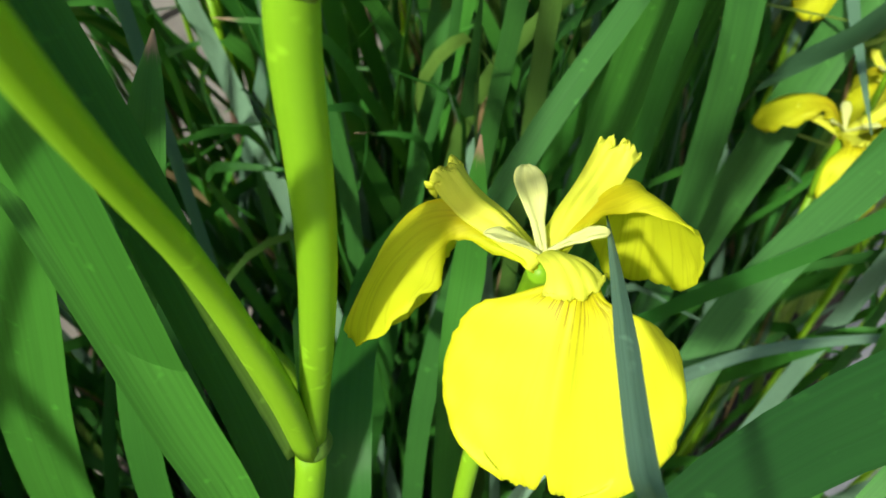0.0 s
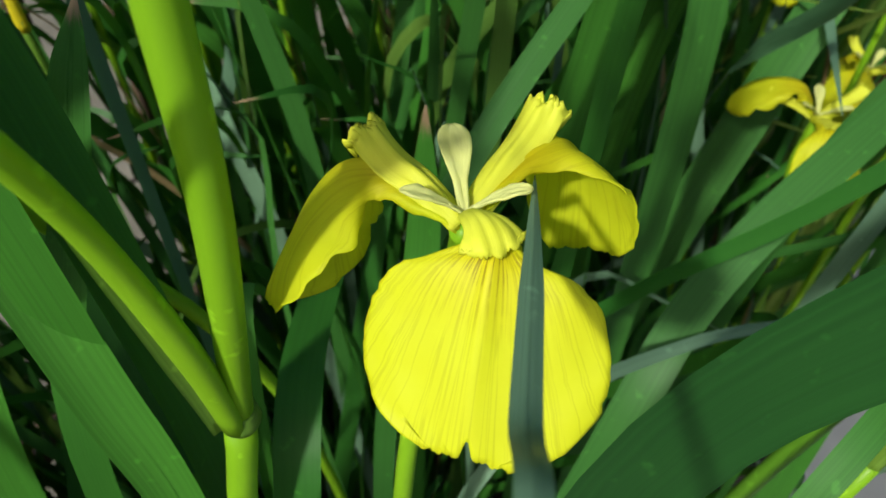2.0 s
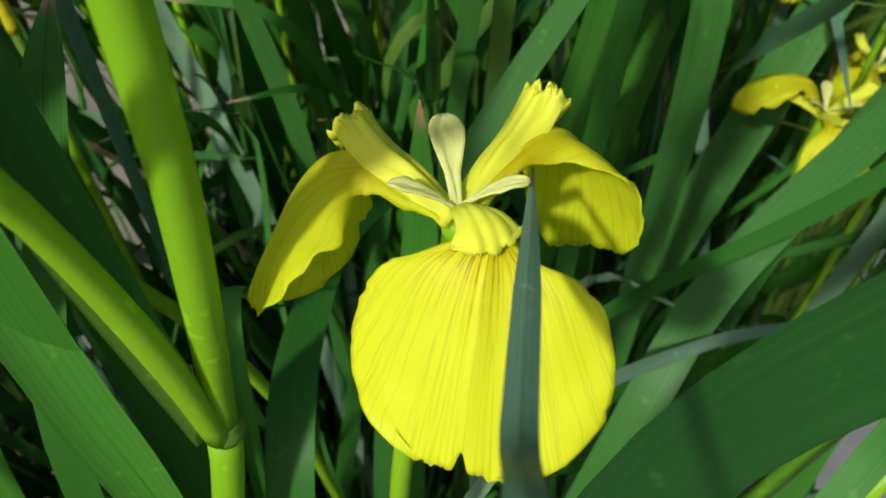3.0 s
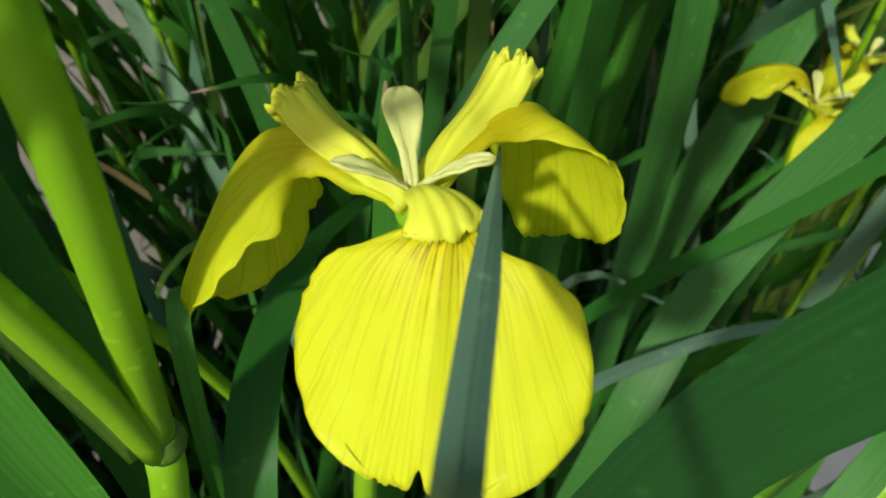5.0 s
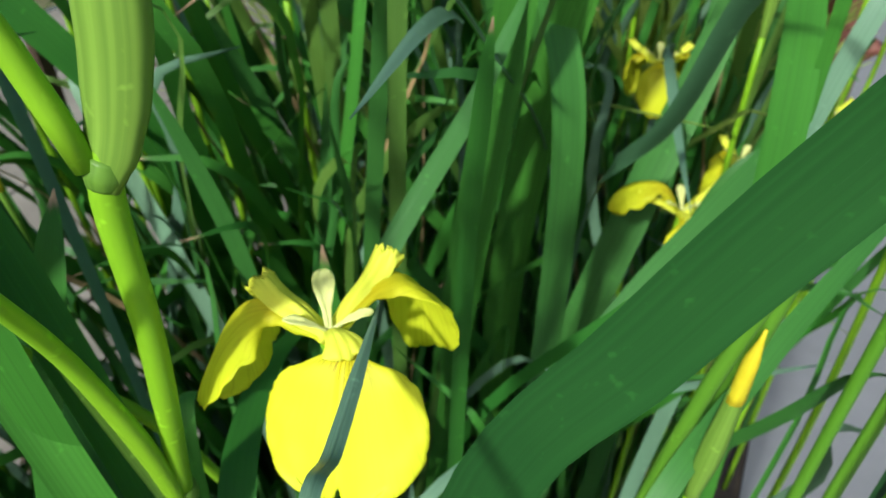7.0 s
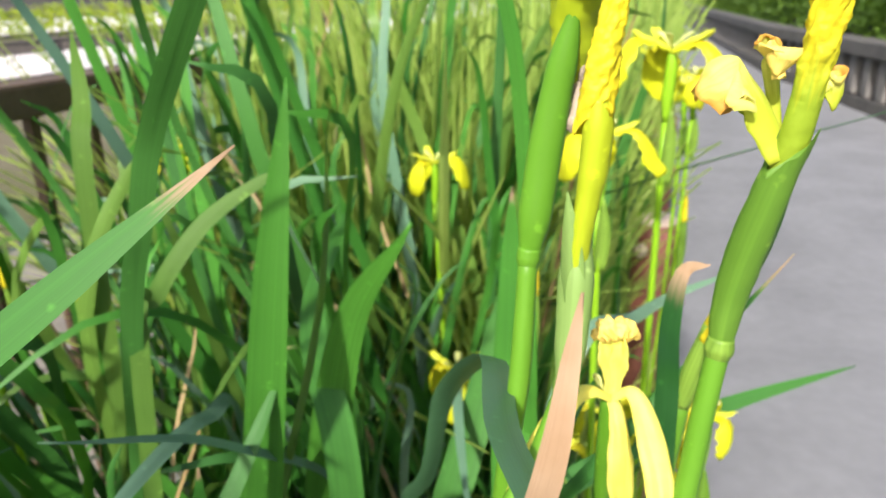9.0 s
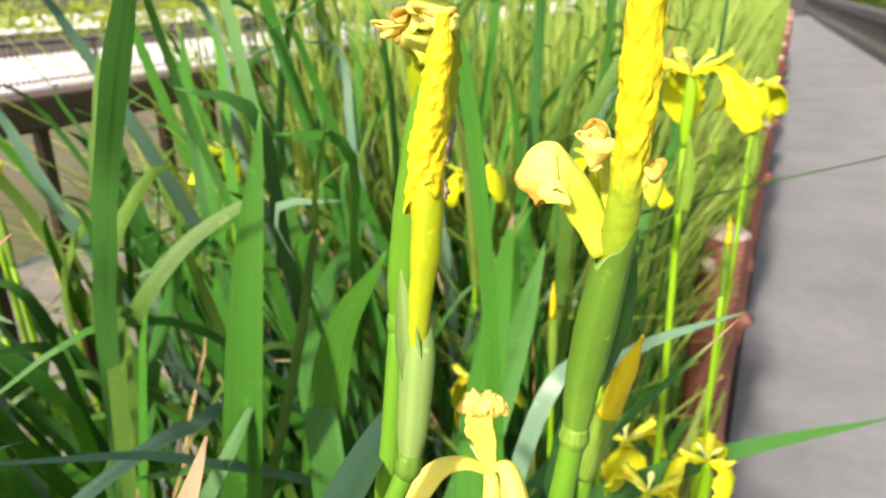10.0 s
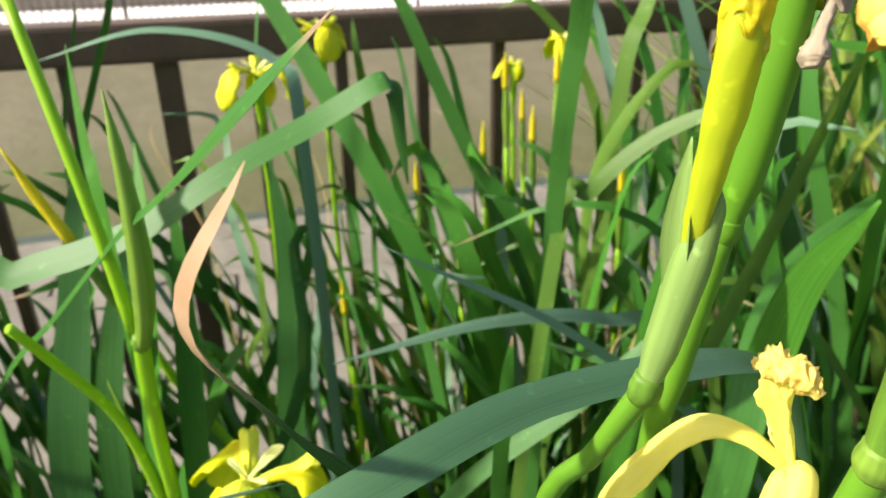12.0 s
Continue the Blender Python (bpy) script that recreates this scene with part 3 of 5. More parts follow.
def fall_bm(midline, widths, cross, frill=0.0006, notch=0.0, skew=0.0, seed=0, nu=26, nv=34, sway=0.0, fold=0.0):
    """A hanging petal. midline: (radius, height) points; widths: half-width along it; cross: how far the edges bend down."""
    k = len(midline) - 1
    mid, tan = along([(r, sway * max(0.0, (i / k - 0.35) / 0.65) ** 1.3, z) for i, (r, z) in enumerate(midline)], nv)

    def place(u, v):
        x = v * nv
        i = min(int(x + 1e-6), nv)
        p, t = mid[i], tan[i]
        w = profile(widths, v)
        side = Vector((0, 1, 0))
        side = (side - t * side.dot(t)).normalized()
        up = t.cross(side).normalized()
        au = abs(u)
        end = max(0.0, (v - 0.72) / 0.28)
        back = notch * end * math.exp(-((u - 0.02) / 0.10) ** 2)
        slide = -skew * u * end
        drop = cross * w * (u * u) + fold * w * (math.sqrt(u * u + 0.006) - 0.077) * min(1.0, v * 3) - 0.10 * w * math.exp(-(u / 0.07) ** 2) * (1 - v)
        wave = frill * au ** 3 * (noise.noise(Vector((u * 3 + seed, v * 9, seed))) * 1.6 + 0.5 * noise.noise(Vector((u * 7, v * 26 + seed, seed))))
        edge = 1.0 + (0.03 * noise.noise(Vector((v * 14, u, seed * 3.1))) + 0.025 * noise.noise(Vector((v * 45, u, seed)))) * au
        scallop = end * (0.0009 * noise.noise(Vector((u * 6, seed, 2.0))) + 0.0006 * noise.noise(Vector((u * 17, seed, 5.0))))
        soft = 0.0012 * noise.noise(Vector((u * 1.6, v * 3.0, seed + 7.0))) * min(1.0, v * 3)
        return p - t * (back + slide + scallop) + side * (w * u * edge) + up * (wave + soft - drop)

    def chart(u, v):
        return (0.5 + 0.42 * math.atan2(profile(widths, v) * u, 0.045 * max(v - 0.10, 0.04)), v)
    return sheet_bm(place, nu, nv, 0.00035, chart)


ROUND = [(0.0, 0.0026), (0.12, 0.0036), (0.21, 0.0046), (0.28, 0.0066), (0.36, 0.0112), (0.44, 0.0160), (0.54, 0.0208), (0.64, 0.0233), (0.72, 0.0240), (0.80, 0.0231), (0.88, 0.0208), (0.94, 0.0176), (0.98, 0.0132), (1.0, 0.0092)]
STRAP = [(0.0, 0.0026), (0.15, 0.0040), (0.32, 0.0056), (0.46, 0.0086), (0.60, 0.0112), (0.76, 0.0124), (0.88, 0.0112), (0.96, 0.0082), (1.0, 0.0050)]
LONG = [(0.0, 0.0026), (0.12, 0.0040), (0.30, 0.0056), (0.40, 0.0086), (0.52, 0.0128), (0.66, 0.0152), (0.80, 0.0150), (0.90, 0.0124), (0.96, 0.0086), (1.0, 0.0040)]

BROAD = [(0.0, 0.0022), (0.12, 0.0028), (0.28, 0.0034), (0.40, 0.0062), (0.50, 0.0120), (0.62, 0.0164), (0.76, 0.0166), (0.88, 0.0158), (0.95, 0.0140), (1.0, 0.0100)]


def style_bm(length, rise, width, crest, seed=0, nu=30, nv=30):
    """A style arm: an arched strap that ends in two upright ragged crests."""
    mid, tan = along([(0, 0, -0.002), (length * 0.45, 0, rise * 0.55), (length * 0.8, 0, rise * 0.95), (length + crest * 0.25, 0, rise + crest * 0.55), (length + crest * 0.30, 0, rise + crest)], nv)

    def place(u, v):
        i = min(int(v * nv + 1e-6), nv)
        p, t = mid[i], tan[i]
        up = Vector((-t.z, 0, t.x))
        w = 0.5 * width * profile([(0, 0.62), (0.25, 0.86), (0.6, 1.0), (0.72, 1.02), (0.86, 1.06), (1.0, 0.78)], v)
        arch = 0.55 * w * u * u * (1 - 0.6 * max(0.0, (v - 0.6) / 0.4))
        tear = 0.0
        if v > 0.7:
            e = (v - 0.7) / 0.3
            tear = 1.35 * e * crest * (0.60 * math.exp(-((u - 0.1) / 0.14) ** 2) + 0.95 * abs(noise.noise(Vector((u * 4, 1.0, seed)))) + 0.24 * abs(math.sin(u * 17 + seed)) + 0.45 * u * u)
        curl = 0.15 * w * noise.noise(Vector((u * 2, v * 4, seed)))
        if v > 0.62:
            curl += 0.40 * w * (v - 0.62) / 0.38 * noise.noise(Vector((u * 3.5, v * 3, seed + 4)))
        keel = 0.30 * w * math.exp(-(u / 0.22) ** 2) * min(1.0, 3 * v) * (1 - 0.7 * v)
        return p - t * tear + Vector((0, w * u, 0)) + up * (curl + keel - arch)
    return sheet_bm(place, nu, nv, 0.00045)


def standard_bm(length, width, lean, seed=0):
    """A small upright inner petal, spoon-shaped."""
    def place(u, v):
        w = 0.5 * width * profile([(0, 0.28), (0.3, 0.42), (0.6, 0.9), (0.78, 1.0), (0.92, 0.72), (1.0, 0.22)], v)
        x = length * v * math.cos(lean)
        z = length * v * math.sin(lean) + 0.0012 * math.sin(v * 3)
        d = 0.30 * w * u * u + 0.0005 * noise.noise(Vector((u * 3, v * 6, seed)))
        return Vector((x - d * math.sin(lean), w * u, z + d * math.cos(lean)))
    return sheet_bm(place, 10, 16, 0.00035)


def fan_bm(ctrl, width, seed=0):
    """A pleated fan with a toothed end, the crest over the front petal."""
    pts, tans = along(ctrl, 22)

    def place(u, v):
        i = min(int(v * 22 + 1e-6), 22)
        p, t = pts[i], tans[i]
        side = t.cross(Vector((0, 0, 1))).normalized()
        up = side.cross(t).normalized()
        w = 0.5 * width * profile([(0, 0.38), (0.3, 0.55), (0.6, 0.92), (1.0, 1.0)], v)
        tear = max(0.0, v - 0.72) / 0.28 * (0.0010 * abs(math.sin(u * 24 + seed)) + 0.0020 * abs(noise.noise(Vector((u * 3, 0.5, seed)))) + 0.0020 * u * u)
        pleat = 0.00022 * v * math.cos(u * 15) + 0.0009 * v * noise.noise(Vector((u * 2.5, v * 2, seed)))
        return p - t * tear + side * (w * u) + up * (pleat - 0.40 * w * u * u)
    return sheet_bm(place, 34, 22, 0.0004)


def put(name, me, parent, m, label=""):
    """A part that shares its mesh, at a world pose, under an unturned thing."""
    ob = new(name, me)
    ob.parent = parent
    ob.matrix_basis = Matrix.Translation(-parent.location) @ m
    if label:
        ob["label"] = label
    return ob


def turned(centre, azimuth, scale=1.0, tilt=0.0):
    return Matrix.Translation(centre) @ Matrix.Rotation(radians(azimuth), 4, 'Z') @ Matrix.Rotation(radians(tilt), 4, 'Y') @ Matrix.Scale(scale, 4)


HEART = Vector((-0.0182, 0.0118, 0.889))
hero = thing("iris_flower", (-0.038, -0.020, 0.0), "fully open yellow flag iris flower on a green stalk", "flower", "yellow irises")
front_fall = mesh_of("fall", fall_bm([(0.0, -0.002), (0.004, 0.0012), (0.0085, 0.0015), (0.0125, -0.002), (0.019, -0.011), (0.026, -0.0205), (0.0322, -0.0295)], ROUND, 0.06, notch=0.0042, skew=0.0004, seed=1, nu=44, nv=44, sway=0.0030, fold=0.14), FALL)
put("fall", front_fall, hero, turned(HEART + Vector((0.0088, 0.0007, -0.0010)), -77, 1.02), "broad round yellow petal with brown veins at its base")
left_fall = mesh_of("fall", fall_bm([(0.0, -0.003), (0.009, 0.0015), (0.018, 0.0042), (0.025, 0.0036), (0.0305, -0.003), (0.0335, -0.0125), (0.0350, -0.0235)], [(a, (0.95 if a < 0.5 else 1.12) * b) for a, b in STRAP], 0.35, frill=0.0016, notch=0.003, seed=2, sway=0.022, fold=0.65), FALL_SIDE)
put("fall", left_fall, hero, turned(HEART, 181))
right_fall = mesh_of("fall", fall_bm([(0.0, -0.003), (0.010, 0.0015), (0.020, 0.0035), (0.0295, 0.0030), (0.0360, -0.0045), (0.0385, -0.0165), (0.0375, -0.0300)], BROAD, 0.22, frill=0.0014, notch=0.001, skew=0.0025, seed=3, sway=-0.010), FALL_SIDE)
put("fall", right_fall, hero, turned(HEART, 78, 0.97))
part("speck", tube_bm([(-0.0044, 0.0546, 0.8672), (-0.0041, 0.0540, 0.8670), (-0.0038, 0.0534, 0.8668)], [0.0002, 0.0005, 0.0002], 4, 6), SOIL, hero, "tiny dark speck")
part("style_arm", fan_bm([HEART + Vector((0.0006, 0.001, 0.0005)), HEART + Vector((0.0048, -0.0030, 0.0045)), HEART + Vector((0.0084, -0.0054, 0.0050)), HEART + Vector((0.0112, -0.0076, 0.0034)), HEART + Vector((0.0124, -0.0086, 0.0006))], 0.0138, 1.0), STYLE, hero, "pale yellow pleated crest over the front petal")
for az, ln, rise, sd in ((86, 0.0270, 0.0050, 2.0), (174, 0.0220, 0.0055, 3.0)):
    put("style_arm", mesh_of("style_arm", style_bm(ln, rise, 0.0092, 0.0092, sd, 44, 40), STYLE), hero, turned(HEART, az), "pale yellow strap with a ragged crest")
for az, ln, w, lean in ((128, 0.0230, 0.0072, 13), (218, 0.0142, 0.0042, 28), (40, 0.0142, 0.0038, 20)):
    put("standard", mesh_of("standard", standard_bm(ln, w, radians(lean), az * 0.1), STANDARD), hero, turned(HEART, az), "small cream upright petal")
part("ovary", tube_bm([HEART + Vector((0.0005, -0.001, -0.003)), HEART + Vector((-0.001, 0.004, -0.014)), (-0.0215, 0.0135, 0.858), (-0.0225, 0.010, 0.842)], [0.0030, 0.0042, 0.0048, 0.0034], 14, 12), STEM, hero)
part("stem", tube_bm([(-0.0225, 0.010, 0.846), (-0.0246, -0.003, 0.793), (-0.032, -0.012, 0.55), (-0.038, -0.020, -0.01)], [0.0026, 0.0027, 0.0032, 0.0042], 20, 10), STEM, hero)

# ---- neighbouring stalk with a side branch ----
stalk = thing("iris_stalk", (-0.060, -0.045, 0.0), "thick yellow-green iris stalk with a sheathed side branch", "plant stem", "iris stalks")
part("stem", tube_bm([(-0.060, -0.045, -0.01), (-0.059, -0.040, 0.45), (-0.0566, -0.0359, 0.7519), (-0.0558, -0.0255, 0.832)], [0.0052, 0.0046, 0.0038, 0.0040], 20, 14), STEM, stalk)
part("node", tube_bm([(-0.0555, -0.0256, 0.831), (-0.0549, -0.0256, 0.8345), (-0.0543, -0.0256, 0.839)], [0.0039, 0.0050, 0.0040], 8, 14), SPATHE, stalk)
part("stem", tube_bm([(-0.0550, -0.0258, 0.833), (-0.0440, -0.0258, 0.905), (-0.0432, -0.0246, 0.950), (-0.0395, -0.0212, 0.966)], [0.0033, 0.0035, 0.0037, 0.0026], 18, 14), STEM, stalk)
part("branch", tube_bm([(-0.0548, -0.0280, 0.834), (-0.0530, -0.0330, 0.868), (-0.0520, -0.0425, 0.912), (-0.0400, -0.0580, 0.952), (-0.0290, -0.0680, 0.978)], [0.0036, 0.0040, 0.0032, 0.0028, 0.0026], 18, 12, flat=0.75), STEM, stalk)
part("sheath", leaf_bm([(-0.0560, -0.0290, 0.833), (-0.0545, -0.0330, 0.865), (-0.0555, -0.0390, 0.900), (-0.0580, -0.0450, 0.930)], 0.0085, (0.5, -0.6, 0.5), 14, tip=0.7, cup=0.55), SPATHE, stalk, "pale green sheath round the branch")
part("node", tube_bm([(-0.0430, -0.0246, 0.9530), (-0.0422, -0.0238, 0.9560), (-0.0412, -0.0228, 0.9595)], [0.0038, 0.0047, 0.0042], 8, 14), SPATHE, stalk)
part("spathe", tube_bm([(-0.0430, -0.0248, 0.953), (-0.0400, -0.0215, 0.963), (-0.0372, -0.0190, 0.975), (-0.0345, -0.0172, 0.990), (-0.0330, -0.0160, 1.010), (-0.0370, -0.0170, 1.040), (-0.0430, -0.0190, 1.065)], [0.0042, 0.0068, 0.0082, 0.0088, 0.0080, 0.0050, 0.0008], 26, 16, flat=0.55), SPATHE, stalk, "swollen light green bud sheath")
part("stem", tube_bm([(-0.0440, -0.0262, 0.958), (-0.0520, -0.0320, 0.995), (-0.0720, -0.0440, 1.050), (-0.1000, -0.0580, 1.100)], [0.0030, 0.0027, 0.0026], 8, 12), STEM, stalk)

# ---- leaves that can be told apart ----
PALE, TURN = LEAF_BLUE_SHEEN, LEAF_TIP


def single_leaf(ctrl, width, face, mat, label, tip=0.32, cup=0.10, widths=None, twist=0.0, n=44, base=0.8, wave=0.0, seed=0):
    ob = new("iris_leaf", mesh_of("iris_leaf", leaf_bm(ctrl, width, face, n, tip, base, cup, twist, wave=wave, seed=seed, widths=widths), mat))
    rib = leaf_bm(ctrl, width * 0.035, face, n, tip, base, 0.0, twist, thick=0.00085, fine=False, sink=0.35 * cup / 0.035, widths=[(a, 0.035 * b) for a, b in widths] if widths else None)
    part("midrib", rib, mat, ob)
    return tagged(ob, label, "leaf", "iris leaves")


GREEN = "long green sword-shaped iris leaf standing in the bed"
LEAVES = [
    # the leaf across the flower
    ([(0.060, -0.200, 0.0), (0.056, -0.170, 0.60), (0.048, -0.120, 0.875), (0.0269, -0.0595, 0.9213), (0.0163, -0.0352, 0.9098), (0.0032, -0.0044, 0.9001), (-0.0117, 0.0299, 0.889)], 0.0046, (0.2, -0.3, 0.9), PALE, "narrow blue-green iris leaf bent across the yellow flower", 0.34, 0.06, [(0, 0.0050), (0.45, 0.0036), (0.52, 0.0038), (0.66, 0.0042), (0.80, 0.0040), (0.90, 0.0024), (1.0, 0.0003)]),
    # the broad slanting one with a curled brown end, its shade put into the green
    ([(-0.02, -0.02, 0.0), (0.005, -0.006, 0.55), (0.029, 0.008, 0.82), (0.068, 0.031, 0.905), (0.112, 0.050, 0.980), (0.133, 0.030, 1.028), (0.143, 0.016, 1.060), (0.146, 0.029, 1.087)], 0.0285, (0.45, -0.75, 0.4), LEAF_DRY_SHADED, "very broad green iris leaf with a curled brown end", 0.36, 0.10, [(0, 0.020), (0.2, 0.0285), (0.50, 0.0275), (0.57, 0.0255), (0.65, 0.0185), (0.71, 0.0115), (0.78, 0.0066), (0.88, 0.0052), (0.95, 0.0034), (1.0, 0.0005)]),
    # at the left of the flower
    ([(-0.20, -0.08, 0.0), (-0.19, -0.068, 0.50), (-0.162, -0.055, 0.739), (-0.126, -0.043, 0.871), (-0.113, -0.042, 0.935)], 0.0250, (0.42, -0.45, 0.78), LEAF_RIB, GREEN, 0.25, 0.12),
    ([(-0.06, -0.05, 0.0), (-0.067, -0.042, 0.50), (-0.0738, -0.0385, 0.7607), (-0.0879, -0.0382, 0.8375), (-0.1153, -0.0337, 0.9097), (-0.148, -0.030, 0.965), (-0.18, -0.03, 1.01)], 0.0155, (0.30, -0.45, 0.84), LEAF_RIB, GREEN, 0.3, 0.30),
    ([(-0.075, -0.03, 0.0), (-0.078, -0.024, 0.50), (-0.083, -0.020, 0.7607), (-0.097, -0.018, 0.8475), (-0.124, -0.014, 0.9197), (-0.155, -0.012, 0.985)], 0.0150, (0.8, -0.2, 0.3), LEAF, GREEN, 0.3, 0.15),
    ([(-0.117, -0.06, 0.0), (-0.118, -0.052, 0.45), (-0.1197, -0.0419, 0.7575), (-0.125, -0.0043, 0.8664), (-0.1354, 0.0193, 0.900)], 0.0105, (0.6, -0.5, 0.5), TURN, "slim green iris leaf with a dry pale tip", 0.22, 0.12),
    # behind the flower; most take the dark green in place of shade
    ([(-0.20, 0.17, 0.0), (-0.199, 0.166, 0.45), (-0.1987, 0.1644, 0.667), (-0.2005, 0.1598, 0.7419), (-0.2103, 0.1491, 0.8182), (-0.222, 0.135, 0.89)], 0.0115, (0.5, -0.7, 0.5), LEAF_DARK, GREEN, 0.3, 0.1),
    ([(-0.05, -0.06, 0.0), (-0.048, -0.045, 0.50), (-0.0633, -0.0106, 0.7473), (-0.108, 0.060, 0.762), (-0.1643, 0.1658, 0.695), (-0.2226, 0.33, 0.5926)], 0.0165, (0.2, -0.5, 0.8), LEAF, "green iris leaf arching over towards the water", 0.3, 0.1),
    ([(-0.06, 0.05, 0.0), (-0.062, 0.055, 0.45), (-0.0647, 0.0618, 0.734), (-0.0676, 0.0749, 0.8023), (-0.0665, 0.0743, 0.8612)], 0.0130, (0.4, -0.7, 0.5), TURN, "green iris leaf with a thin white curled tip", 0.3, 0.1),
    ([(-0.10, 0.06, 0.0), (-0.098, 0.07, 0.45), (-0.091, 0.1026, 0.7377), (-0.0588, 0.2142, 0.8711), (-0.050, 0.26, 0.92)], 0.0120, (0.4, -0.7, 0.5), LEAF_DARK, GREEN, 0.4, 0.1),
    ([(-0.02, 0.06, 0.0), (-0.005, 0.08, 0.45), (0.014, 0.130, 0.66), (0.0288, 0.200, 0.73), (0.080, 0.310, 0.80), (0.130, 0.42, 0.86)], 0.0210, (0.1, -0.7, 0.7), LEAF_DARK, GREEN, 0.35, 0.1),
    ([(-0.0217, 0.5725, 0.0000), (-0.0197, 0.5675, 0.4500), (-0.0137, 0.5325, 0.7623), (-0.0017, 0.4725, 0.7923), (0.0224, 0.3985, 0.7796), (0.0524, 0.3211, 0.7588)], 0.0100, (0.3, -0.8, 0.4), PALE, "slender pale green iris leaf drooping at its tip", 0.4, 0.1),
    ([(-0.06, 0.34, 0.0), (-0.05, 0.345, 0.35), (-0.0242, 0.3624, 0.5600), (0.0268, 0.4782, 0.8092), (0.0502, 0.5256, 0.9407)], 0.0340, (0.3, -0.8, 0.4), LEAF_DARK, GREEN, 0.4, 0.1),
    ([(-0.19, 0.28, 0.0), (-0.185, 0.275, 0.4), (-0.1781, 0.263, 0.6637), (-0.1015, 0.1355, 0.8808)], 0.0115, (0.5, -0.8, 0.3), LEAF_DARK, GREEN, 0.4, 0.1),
    ([(-0.04, 0.0, 0.0), (-0.035, 0.01, 0.5), (-0.0205, 0.0439, 0.7268), (0.0292, 0.1572, 0.7181), (0.1128, 0.2563, 0.6896), (0.17, 0.33, 0.66)], 0.0060, (0.1, -0.4, 0.9), PALE, "narrow blue-green iris leaf lying low", 0.4, 0.1),
    ([(-0.08, -0.03, 0.0), (-0.079, -0.02, 0.5), (-0.0818, -0.0004, 0.8038), (-0.105, 0.030, 0.795), (-0.1333, 0.0589, 0.743), (-0.1784, 0.1216, 0.6602)], 0.0060, (0.3, -0.4, 0.8), TURN, "narrow green iris leaf with a browning tip", 0.4, 0.1),
    # the tall striped blades
    ([(-0.105, 0.215, 0.0), (-0.098, 0.226, 0.35), (-0.088, 0.235, 0.617), (-0.052, 0.250, 0.94), (-0.037, 0.273, 1.09)], 0.0265, (0.55, -0.8, 0.2), LEAF_RIB, "broad upright bright green iris leaf with deep ribs", 0.40, 0.16),
    ([(-0.105, 0.39, 0.0), (-0.101, 0.377, 0.2525), (-0.082, 0.3393, 0.6521), (-0.0388, 0.3186, 0.9025), (0.0225, 0.297, 1.006)], 0.0320, (0.5, -0.8, 0.3), LEAF_RIB, "broad green iris leaf bending to one side at its tip", 0.45, 0.12),
    # the arched pale leaf
    ([(-0.05, 0.42, 0.0), (-0.045, 0.40, 0.45), (-0.026, 0.357, 0.716), (0.029, 0.292, 0.834), (0.058, 0.237, 0.930), (0.097, 0.176, 0.992), (0.120, 0.096, 1.013), (0.143, 0.045, 1.018), (0.148, 0.010, 1.006), (0.156, -0.035, 0.985)], 0.0112, (0.3, -0.1, 0.9), LEAF_GREY, "arched pale blue-green iris leaf drooping over the bed", 0.28, 0.05),
    # crossing narrow leaves
    ([(-0.06, 0.46, 0.0), (-0.06, 0.43, 0.45), (-0.0597, 0.3593, 0.738), (-0.0542, 0.2088, 0.898), (-0.0387, 0.0828, 0.9889)], 0.0085, (0.5, -0.2, 0.8), PALE, "narrow pale iris leaf leaning out", 0.4, 0.1),
    ([(-0.13, 0.36, 0.0), (-0.125, 0.345, 0.55), (-0.112, 0.300, 0.84), (-0.0819, 0.2268, 0.9012), (-0.0553, 0.1443, 0.9285), (-0.0353, 0.0565, 0.9325)], 0.0098, (0.5, -0.2, 0.8), PALE, "narrow pale iris leaf bent over flat", 0.4, 0.1),
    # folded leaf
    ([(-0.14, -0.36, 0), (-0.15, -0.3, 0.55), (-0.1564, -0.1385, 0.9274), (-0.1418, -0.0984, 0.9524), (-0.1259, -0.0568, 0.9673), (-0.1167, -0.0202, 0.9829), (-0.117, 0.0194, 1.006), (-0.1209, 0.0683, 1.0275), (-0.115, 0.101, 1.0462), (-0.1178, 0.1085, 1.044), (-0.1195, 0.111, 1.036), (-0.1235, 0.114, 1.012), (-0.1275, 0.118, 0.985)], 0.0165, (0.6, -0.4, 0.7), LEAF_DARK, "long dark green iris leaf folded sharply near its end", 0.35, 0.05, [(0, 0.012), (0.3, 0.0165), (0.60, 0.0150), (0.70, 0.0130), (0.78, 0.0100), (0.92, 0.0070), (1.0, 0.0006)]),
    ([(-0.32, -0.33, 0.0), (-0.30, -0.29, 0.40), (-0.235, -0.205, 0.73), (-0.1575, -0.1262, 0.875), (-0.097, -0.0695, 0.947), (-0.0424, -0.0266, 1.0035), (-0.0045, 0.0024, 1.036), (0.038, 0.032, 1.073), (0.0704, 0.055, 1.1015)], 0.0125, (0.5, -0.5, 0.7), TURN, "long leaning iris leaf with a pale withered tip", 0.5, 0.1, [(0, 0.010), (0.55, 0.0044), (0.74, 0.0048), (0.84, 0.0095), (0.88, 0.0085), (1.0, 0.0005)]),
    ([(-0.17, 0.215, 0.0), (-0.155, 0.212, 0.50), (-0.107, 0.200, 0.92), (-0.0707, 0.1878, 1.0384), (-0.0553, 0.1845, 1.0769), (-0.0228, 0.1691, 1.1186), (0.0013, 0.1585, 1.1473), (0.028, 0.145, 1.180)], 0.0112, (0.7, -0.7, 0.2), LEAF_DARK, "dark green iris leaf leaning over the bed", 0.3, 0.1),
